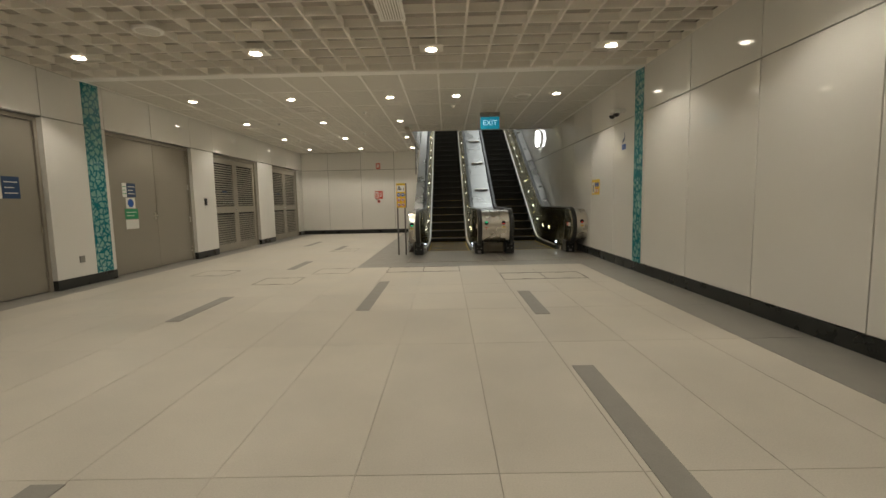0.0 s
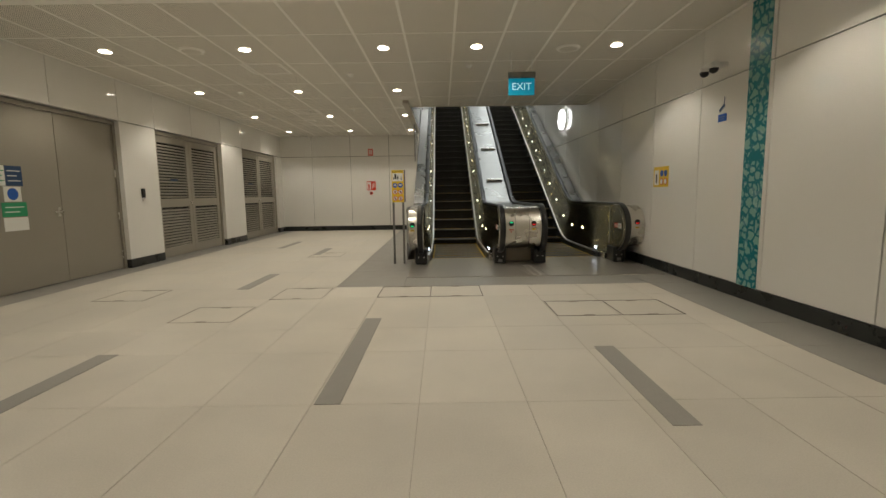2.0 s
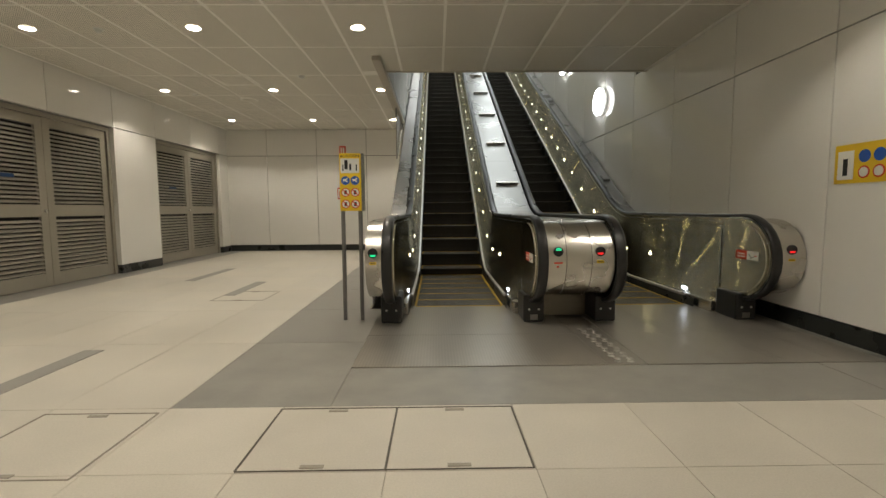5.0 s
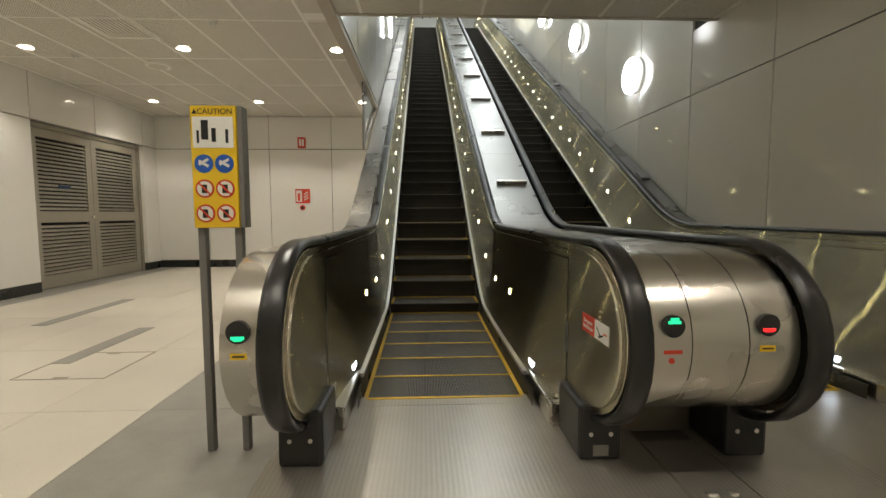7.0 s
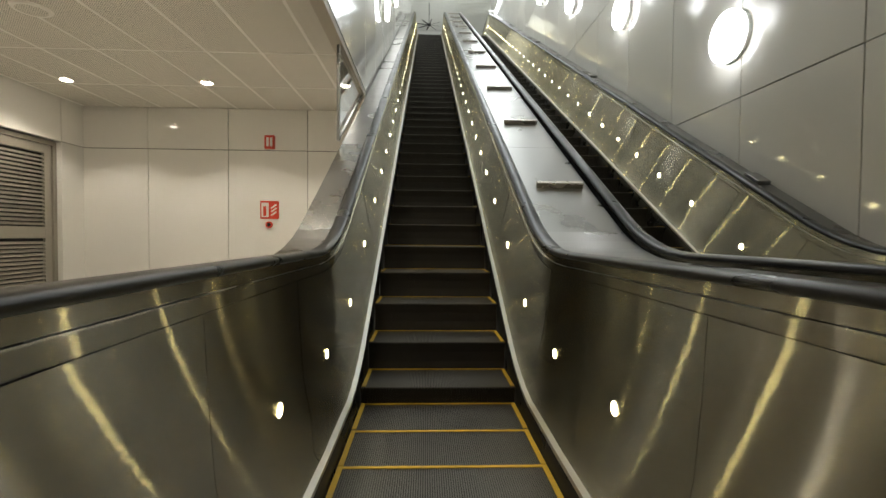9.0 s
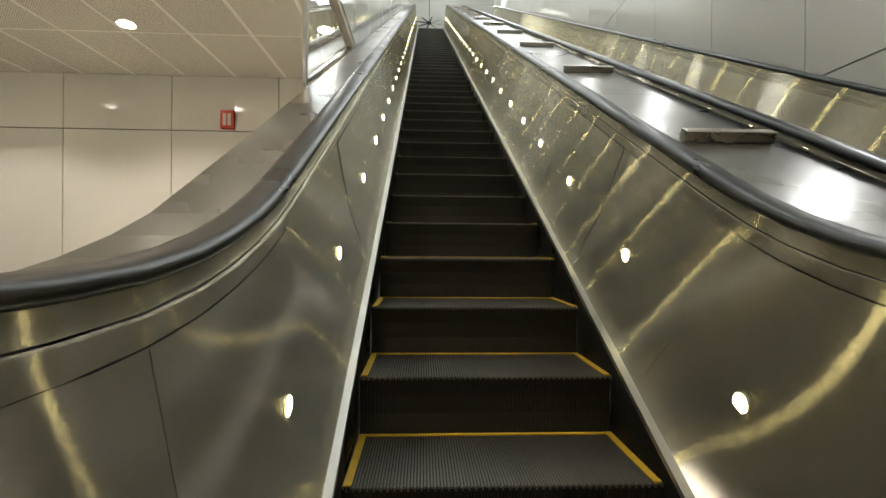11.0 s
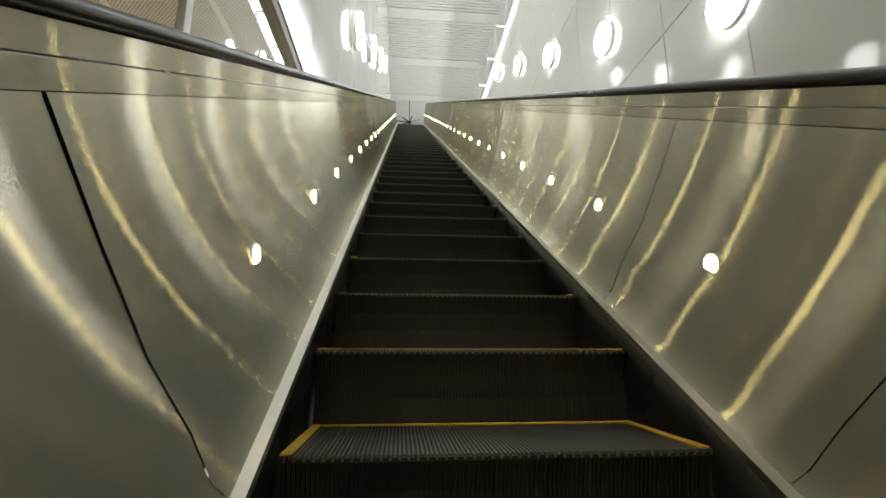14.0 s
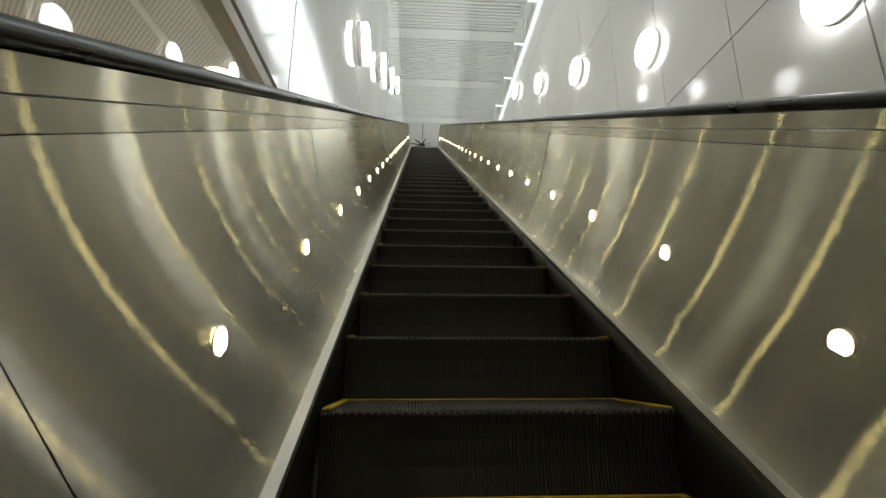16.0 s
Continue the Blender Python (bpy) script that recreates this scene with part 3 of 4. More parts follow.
for x, y in ((-3.3, 8.65), (1.75, 8.75), (-3.0, 5.1), (-3.4, 14.6)):
    round_cover(x, y, 0.16, "ceiling_speaker", "round beige ceiling loudspeaker cover", "speaker")
for x, y in ((-1.45, 10.0), (-3.75, 11.2), (-2.0, 13.1), (0.45, 9.55), (-4.2, 14.2)):
    d = thing("smoke_detector", "small white dome smoke detector on ceiling", "smoke detector", "smoke detectors", at=(x, y, CEIL))
    part("base", disc(bmesh.new(), (0, 0, -0.008), "z", 0.05, 0.016, 20), M_PAINT, d)
    bm = bmesh.new()
    bmesh.ops.create_cone(bm, cap_ends=True, segments=20, radius1=0.022, radius2=0.038, depth=0.03, matrix=Matrix.Translation((0, 0, -0.031)))
    part("dome", bm, M_PAINT, d, "", True)


def air_vent(x0, x1, y0, y1, n, along):
    v = thing("ceiling_vent", "beige slotted air diffuser in the ceiling", "vent", "ceiling vents", at=((x0 + x1) / 2, (y0 + y1) / 2, CEIL))
    w, h = (x1 - x0) / 2, (y1 - y0) / 2
    bm = bmesh.new()
    for a in (-1, 1):
        box(bm, min(a * w, a * (w - 0.03)), max(a * w, a * (w - 0.03)), -h, h, -0.012, 0.0)
        box(bm, -w + 0.03, w - 0.03, min(a * h, a * (h - 0.03)), max(a * h, a * (h - 0.03)), -0.012, 0.0)
    part("frame", bm, M_TBAR, v)
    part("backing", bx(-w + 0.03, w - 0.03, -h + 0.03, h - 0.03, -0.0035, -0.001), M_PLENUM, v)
    for i in range(n):
        f = (i + 0.5) / n * 2 - 1
        if along == "y":
            part("slat", bx(f * (w - 0.03) - 0.008, f * (w - 0.03) + 0.008, -h + 0.03, h - 0.03, -0.011, -0.004), M_TBAR, v)
        else:
            part("slat", bx(-w + 0.03, w - 0.03, f * (h - 0.03) - 0.008, f * (h - 0.03) + 0.008, -0.011, -0.004), M_TBAR, v)


air_vent(-0.4, -0.12, 3.3, 5.0, 8, "y")
air_vent(-2.95, -2.35, 9.3, 9.9, 12, "y")
air_vent(-3.4, -2.8, 13.0, 13.6, 12, "y")

# exit sign
ex = thing("exit_sign", "lit teal exit sign with white letters hung from ceiling", "exit sign")
part("housing", bx(0.955, 1.335, 8.86, 8.93, 2.775, 2.86, 0.004), M_DECK, ex, "grey metal housing")
part("panel", bx(0.965, 1.325, 8.875, 8.915, 2.55, 2.774, 0.003), E_EXIT, ex, "glowing teal panel")
for x in (1.0, 1.29):
    part("rod", disc(bmesh.new(), (x, 8.895, 3.0), "z", 0.007, 0.285, 10), M_PAINT, ex)
words("EXIT", ex, pose(1.145, 8.873, 2.66, 90, 0, 0), 0.135, E_EXITW)

# ---------------------------------------------------------------- signs and fittings on the walls
xr = WALL_R


def rsign(name, label, y0, y1, z0, z1, material):
    s = thing(name, label, "sign")
    part("plate", bx(xr - 0.006, xr - 0.0005, y0, y1, z0, z1), material, s)
    return s


cs = rsign("safety_sign", "yellow escalator safety sign on white wall", 8.95, 9.41, 1.25, 1.55, M_SIGNY)
part("picture", bx(xr - 0.008, xr - 0.006, 9.24, 9.38, 1.28, 1.5), M_WHITE, cs)
part("mark", bx(xr - 0.010, xr - 0.008, 9.29, 9.33, 1.31, 1.44), M_BLACK, cs)
for y, z, m in ((9.15, 1.45, M_BLUE), (9.03, 1.45, M_BLUE), (9.15, 1.33, M_RED), (9.03, 1.33, M_RED)):
    part("disc", disc(bmesh.new(), (xr - 0.007, y, z), "x", 0.048, 0.003), m, cs)
    if m is M_RED:
        part("disc_face", disc(bmesh.new(), (xr - 0.009, y, z), "x", 0.036, 0.003), M_WHITE, cs)
cc = thing("camera_notice", "blue and white camera notice on white wall", "sign")
part("plate", bx(xr - 0.005, xr - 0.0005, 7.64, 7.8, 1.985, 2.07), M_BLUE, cc)
part("print_bar", bx(xr - 0.007, xr - 0.005, 7.67, 7.77, 2.035, 2.043), M_DECK, cc)
part("print_bar", bx(xr - 0.007, xr - 0.005, 7.68, 7.76, 2.01, 2.018), M_DECK, cc)
bm = bx(-0.003, 0, -0.06, 0.06, -0.02, 0.02, 0.001)
sym = part("symbol", bm, M_NAVY, cc, "dark camera symbol")
sym.matrix_local = pose(xr - 0.001, 7.735, 2.14, -32, 0, 0)
part("symbol_arm", bx(xr - 0.004, xr - 0.001, 7.69, 7.7, 2.15, 2.26), M_NAVY, cc)
tv = thing("security_camera", "pair of dark dome cameras on a white wall bracket", "camera")
part("bracket", bx(xr - 0.2, xr - 0.0005, 7.66, 7.82, 2.6, 2.64, 0.004), M_WHITE, tv)
for y in (7.69, 7.88):
    bm = bmesh.new()
    bmesh.ops.create_uvsphere(bm, u_segments=20, v_segments=12, radius=0.052, matrix=Matrix.Translation((xr - 0.15, y, 2.57)))
    part("dome", bm, M_BLACK, tv, "smoked black dome", True)
    part("collar", disc(bmesh.new(), (xr - 0.15, y, 2.6), "z", 0.055, 0.05, 20), M_WHITE, tv, "white collar")
part("arm", bx(xr - 0.17, xr - 0.13, 7.66, 7.9, 2.625, 2.655, 0.004), M_WHITE, tv)


def bsign(name, label, x0, x1, z0, z1):
    s = thing(name, label, "sign")
    yb = WALL_B
    part("plate", bx(x0, x1, yb - 0.012, yb - 0.0005, z0, z1, 0.002), M_RED, s)
    xm = x0 + (x1 - x0) * 0.46
    part("picture", bx(x0 + 0.02, xm, yb - 0.014, yb - 0.012, z0 + 0.03, z1 - 0.03), M_WHITE, s)
    part("symbol", bx(x0 + 0.05, xm - 0.04, yb - 0.016, yb - 0.014, z0 + 0.05, z1 - 0.09), M_RED, s)
    for i, zz in enumerate((0.3, 0.5, 0.7)):
        bar = part("symbol", bx(-0.055, 0.055, -0.002, 0, -0.012, 0.012), M_WHITE, s)
        bar.matrix_local = pose(xm + (x1 - xm) / 2, yb - 0.012, z0 + (z1 - z0) * zz, 0, -35, 0)


bsign("fire_extinguisher_sign", "red and white extinguisher sign on white wall", -2.504, -2.201, 1.34, 1.638)
al = thing("fire_alarm_sign", "red fire alarm box on white wall", "alarm")
part("box", bx(-2.419, -2.26, WALL_B - 0.06, WALL_B, 2.484, 2.705, 0.006), M_RED, al)
part("picture", bx(-2.386, -2.347, WALL_B - 0.062, WALL_B - 0.06, 2.522, 2.667), M_WHITE, al)
part("picture", bx(-2.328, -2.289, WALL_B - 0.062, WALL_B - 0.06, 2.522, 2.667), M_WHITE, al)
bl = thing("alarm_button", "round red alarm button on white wall", "alarm")
part("button", disc(bmesh.new(), (-2.357, WALL_B - 0.015, 1.244), "y", 0.055, 0.03, 20), M_RED, bl)
part("cap", disc(bmesh.new(), (-2.357, WALL_B - 0.034, 1.244), "y", 0.03, 0.012, 20), M_DARK, bl)

# big round lamps of the shaft


def wall_lamp(x, y, z, side):
    d = thing("wall_lamp", "large round white wall lamp, lit", "wall light", "shaft wall lamps", at=(x, y, z))
    part("base_ring", disc(bmesh.new(), (side * 0.02, 0, 0), "x", 0.25, 0.04, 40), M_PAINT, d, "white base")
    part("gap_ring", disc(bmesh.new(), (side * 0.05, 0, 0), "x", 0.235, 0.02, 40), M_STEELX, d)
    bm = disc(bmesh.new(), (side * 0.09, 0, 0), "x", 0.25, 0.06, 40)
    bmesh.ops.bevel(bm, geom=[e for e in bm.edges if len(e.link_faces) == 2 and e.calc_face_angle() > 1], offset=0.015, segments=3, affect="EDGES")
    part("diffuser", bm, E_WALL, d, "glowing opal diffuser")


for k in range(6):
    wall_lamp(WALL_R, 14.72 + 2.6 * k, 3.09 + 1.48 * k, -1)
for k in range(4):
    wall_lamp(WELL_X, 19.46 + 2.55 * k, 5.58 + 1.52 * k, 1)

# ---------------------------------------------------------------- escalators
HALF = 0.497                       # half the step width
RAIL_TOP = 0.985                   # handrail over the incline
C1, C2 = 0.317, 2.327              # middle of each escalator
RAIL = 0.668                       # middle of the handrail from the middle of the escalator
END_Y = TOP + 2.6


def rail_path():
    """Middle line of a handrail: up round the lower newel, along the top, down round the upper newel."""
    pts = []
    for i in range(15):
        a = radians(-92 + i * 182 / 14)
        pts.append((10.02 - 0.43 * math.cos(a), 0.6 + 0.39 * math.sin(a)))
    for y in span(10.35, END_Y - 0.2):
        pts.append((y, rise(y) + RAIL_TOP - 0.002 + 0.012 * min(1, rise(y) * 4)))
    for i in range(1, 10):
        a = radians(90 - i * 19)
        pts.append((END_Y - 0.2 + 0.42 * math.cos(a), TOPZ + 0.58 + 0.4 * math.sin(a)))
    return pts


def handrail(parent, x):
    bm = bmesh.new()
    pts = rail_path()
    sec = [(-0.047, 0.0), (-0.042, 0.014), (-0.022, 0.021), (0.022, 0.021), (0.042, 0.014), (0.047, 0.0), (0.036, -0.011), (-0.036, -0.011)]
    rings = []
    for i, (y, z) in enumerate(pts):
        y0, z0 = pts[max(i - 1, 0)]
        y1, z1 = pts[min(i + 1, len(pts) - 1)]
        d = math.hypot(y1 - y0, z1 - z0)
        ny, nz = -(z1 - z0) / d, (y1 - y0) / d
        rings.append([bm.verts.new((x + sx, y + ny * h, z + nz * h)) for sx, h in sec])
    for a, b in zip(rings, rings[1:]):
        for j in range(8):
            bm.faces.new((a[j], a[(j + 1) % 8], b[(j + 1) % 8], b[j]))
    bm.faces.new(rings[0])
    bm.faces.new(rings[-1][::-1])
    bmesh.ops.recalc_face_normals(bm, faces=bm.faces)
    return part("handrail", bm, M_RUBBER, parent, "black rubber handrail", True)


def newel_cheek(parent, x0, x1, material, shrink=0.0):
    """The rounded end plate inside a handrail loop."""
    bm = bmesh.new()
    out = []
    for i in range(17):
        a = radians(-95 + i * 185 / 16)
        out.append((10.02 - (0.405 - shrink) * math.cos(a), 0.6 + (0.368 - shrink) * math.sin(a)))
    out += [(10.3, 0.968 - shrink), (10.3, 0.15), (10.2, 0.19)]
    uv = bm.loops.layers.uv.new("UVMap")
    f = bm.faces.new([bm.verts.new((x0, y, z)) for y, z in out])
    r = bmesh.ops.extrude_face_region(bm, geom=[f])
    bmesh.ops.translate(bm, verts=[v for v in r["geom"] if isinstance(v, bmesh.types.BMVert)], vec=(x1 - x0, 0, 0))
    bmesh.ops.recalc_face_normals(bm, faces=bm.faces)
    edges = [e for e in bm.edges if abs(e.verts[0].co.x - e.verts[1].co.x) < 1e-6]
    bmesh.ops.bevel(bm, geom=edges, offset=0.03, segments=4, affect="EDGES")
    for f in bm.faces:
        for lp in f.loops:
            lp[uv].uv = (lp.vert.co.y, lp.vert.co.z)
    me = part("newel_plate", bm, material, parent, "rounded stainless newel plate")
    for p in me.data.polygons:
        p.use_smooth = abs(p.normal.x) < 0.999
    return me


def step_meshes():
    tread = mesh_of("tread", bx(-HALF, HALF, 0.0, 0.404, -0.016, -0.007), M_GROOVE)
    prof = [(0.0, 0.0), (0.004, -0.012), (0.02, -0.08), (0.024, -0.15), (0.012, -0.24)]
    ribs = [-HALF + 0.006 + i * (2 * HALF - 0.012) / 95 for i in range(96)]
    bm = bmesh.new()
    def strip(x, w, back, bottom):
        """One upright ribbon down the curved front of a step."""
        rows = [[bm.verts.new((x + sx * w, y + back, z)) for sx in (-1, 1)] for y, z in bottom]
        deep = [[bm.verts.new((x + sx * w, y + back + 0.006, z)) for sx in (-1, 1)] for y, z in bottom]
        for i in range(len(bottom) - 1):
            bm.faces.new((rows[i][0], rows[i][1], rows[i + 1][1], rows[i + 1][0]))
            for j in (0, 1):
                bm.faces.new((rows[i][j], rows[i + 1][j], deep[i + 1][j], deep[i][j]))
    strip(0, HALF, 0.005, prof[1:])
    bmesh.ops.recalc_face_normals(bm, faces=bm.faces)
    riser = mesh_of("riser", bm, M_RISER)
    bm = bmesh.new()
    for x in ribs:
        strip(x, 0.003, 0.0, prof[1:])
    bmesh.ops.recalc_face_normals(bm, faces=bm.faces)
    front = mesh_of("riser_ribs", bm, M_RISER)
    bm = bx(-HALF + 0.01, HALF - 0.01, 0.378, 0.398, 0.0005, 0.004)
    back = mesh_of("yellow_line", bm, M_YELLOW)
    side = mesh_of("yellow_line", bx(-0.013, 0.013, 0.004, 0.396, 0.0008, 0.005), M_YELLOW)
    # the ribs of the tread, standing out over the front edge
    bm = bmesh.new()
    for i, x in enumerate(ribs):
        box(bm, x - 0.0028, x + 0.0028, -0.004 if i % 2 else 0.001, 0.385, -0.012, 0.0)
    cleat = mesh_of("tread_ribs", bm, M_TREAD)
    return tread, riser, front, back, side, cleat


TREAD, RISER, FRONT, YBACK, YSIDE, CLEAT = step_meshes()
PHASE = 14.31


def nose(y):
    lift = min(max((y - KINK + 0.35) / 0.7, 0), 1) * 0.05 - min(max((y - TOP + 0.35) / 0.7, 0), 1) * 0.05
    return rise(y) + lift


LENS = disc(bmesh.new(), (0, 0, 0), "x", 0.026, 0.006, 20)
LENS = mesh_of("lamp_lens", LENS, E_SKIRT)
RING = disc(bmesh.new(), (0, 0, 0), "x", 0.03, 0.004, 20)
RING = mesh_of("lamp_ring", RING, M_ALU)
LAMP_Y = [11.792, 12.566, 13.312, 14.022, 14.78, 15.452, 16.04]
while LAMP_Y[-1] < TOP + 0.6:
    LAMP_Y.append(LAMP_Y[-1] + 0.592)


def escalator(c, label):
    e = thing("escalator", label, "escalator", "escalators")
    # steps
    k0, k1 = -9, int((TOP + 1.2 - PHASE) / 0.4)
    for k in range(k0, k1):
        y = PHASE + 0.4 * k
        z = nose(y)
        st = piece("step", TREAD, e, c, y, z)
        piece("riser", RISER, st)
        tagged(piece("riser_ribs", FRONT, st), kind="stuff")
        piece("yellow_line", YBACK, st)
        piece("yellow_line", YSIDE, st, -HALF + 0.018)
        piece("yellow_line", YSIDE, st, HALF - 0.018)
        tagged(piece("tread_ribs", CLEAT, st), kind="stuff")
    part("comb_plate", bx(c - 0.6, c + 0.6, 10.6, PHASE - 3.6 + 0.02, -0.02, 0.006, 0.002), M_PLATE, e, "satin steel comb plate")
    part("yellow_line", bx(c - 0.47, c + 0.47, PHASE - 3.62, PHASE - 3.59, 0.0065, 0.009), M_YELLOW, e, "yellow line at the comb")
    part("comb_plate", bx(c - 0.6, c + 0.6, PHASE + 0.4 * k1, TOP + 1.7, TOPZ - 0.02, TOPZ + 0.006, 0.002), M_STEELX, e)
    for s in (-1, 1):
        def at(d):
            return c + s * d
        sec = [(at(0.503), -0.2), (at(0.503), 0.085), (at(0.512), 0.095)]
        part("skirt_plate", sweep(sec, span(10.55, END_Y - 0.6), rise), M_SKIRT, e, "dark skirt plate beside the steps", True)
        sec = [(at(0.506), 0.088), (at(0.506), 0.112), (at(0.535), 0.116), (at(0.535), 0.088)]
        part("edge_strip", sweep(sec, span(10.85, END_Y - 0.6), rise, True), M_ALU, e, "pale aluminium edge strip")
        # balustrade panels with narrow open seams
        cuts = [10.284, 11.3, 12.12, 12.95, 13.86, 14.6, 15.39] + [15.39 + 1.2 * i for i in range(1, 13)] + [TOP + 0.5, END_Y - 0.4]
        for i, (a, b) in enumerate(zip(cuts, cuts[1:])):
            sec = [(at(0.532), 0.112), (at(0.556), 0.16), (at(0.568), 0.3), (at(0.6), 0.47), (at(0.616), 0.68), (at(0.626), 0.888)]
            gap = 0.0013 if a < 15 else 0.0018
            bm = sweep(sec, span(a + gap, b - gap, 0.1), rise, square=True)
            skew = 0.0025 * math.sin(i * 2.4 + s + c)
            for v in bm.verts if a > 12 else ():
                v.co.x += skew * (v.co.y - (a + b) / 2) / (b - a)
            for v in bm.verts if a < 10.5 else ():
                t = min(max((v.co.y - 10.3) / 0.65, 0), 1)
                v.co.x = at(0.6095) + (v.co.x - at(0.6095)) * t
            part("balustrade_panel", bm, M_STEEL, e, "brushed stainless balustrade panel", True)
        part("balustrade_backing", sweep([(at(0.61), 0.1), (at(0.65), 0.9)], span(10.4, END_Y - 0.4), rise), M_DARK, e)
        sec = [(at(0.627), 0.8895), (at(0.625), 0.929), (at(0.634), 0.931)]
        part("upper_moulding", sweep(sec, span(10.2, END_Y - 0.3), rise), M_STEEL, e, "brushed steel moulding")
        sec = [(at(0.636), 0.934), (at(0.632), 0.978), (at(0.66), 0.982)]
        part("rail_guide", sweep(sec, span(10.2, END_Y - 0.3), rise), M_STEEL, e, "brushed steel handrail guide")
        part("skirt_front", bx(min(at(0.532), at(0.602)), max(at(0.532), at(0.602)), 10.3, 10.9, 0.0065, 0.125, 0.012), M_STEELX, e, "satin steel foot at the comb")
        handrail(e, at(RAIL))
        newel_cheek(e, at(0.6095), at(0.655), M_STEEL)
        part("newel_base", bx(min(at(0.6), at(0.66)), max(at(0.6), at(0.66)), 10.2, 10.95, 0.006, 0.22, 0.004), M_STEELX, e, "satin steel foot of the balustrade")
        # boot where the handrail enters
        bm = bx(at(RAIL) - 0.098, at(RAIL) + 0.098, 9.95, 10.28, 0.006, 0.262, 0.02)
        boot = part("handrail_boot", bm, M_BLACK, e, "black plastic handrail inlet")
        for dx in (-0.045, 0.045):
            part("screw", disc(bmesh.new(), (at(RAIL) + dx, 9.949, 0.13), "y", 0.01, 0.006, 10), M_ALU, boot)
        if s == 1:
            part("label_plate", bx(at(RAIL) - 0.035, at(RAIL) + 0.035, 9.946, 9.95, 0.03, 0.08), M_DECK, boot)
        # small lamps in the balustrade, a cool lamp at the comb
        for y in LAMP_Y:
            ring = piece("lamp_ring", RING, e, at(0.5988), y, rise(y) + 0.464)
            piece("lamp_lens", LENS, ring, -s * 0.001)
        lamp = bx(-0.008, 0.008, -0.05, 0.05, -0.02, 0.02, 0.007)
        piece("comb_lamp", mesh_of("comb_lamp", lamp, E_COOL), e, at(0.566), 10.86, 0.16)
    # sticker on the balustrade
    xs = c + 0.606
    st = part("sticker", bx(xs, xs + 0.003, 9.892, 10.045, 0.59, 0.668), M_RED, e, "red and white sticker")
    part("sticker_half", bx(xs, xs + 0.003, 9.745, 9.8915, 0.59, 0.668), M_WHITE, st)
    for i, text in enumerate(("Emergency", "Stop Button")):
        words(text, st, pose(xs - 0.001, 9.968, 0.641 - 0.026 * i, 90, 0, -90), 0.024, M_WHITE)
    for y, z, turn, w in ((9.845, 0.625, 35, 0.03), (9.82, 0.612, -20, 0.028), (9.775, 0.63, 0, 0.016)):
        mark = part("symbol", bx(-0.001, 0, -w, w, -0.004, 0.004), M_DECK if w > 0.02 else M_RED, st)
        mark.matrix_local = pose(xs, y, z, turn, 0, 0)
    return e


e1 = escalator(C1, "stainless steel escalator with black steps running up")
e2 = escalator(C2, "stainless steel escalator with black steps beside the wall")


STOP_X = 1.122


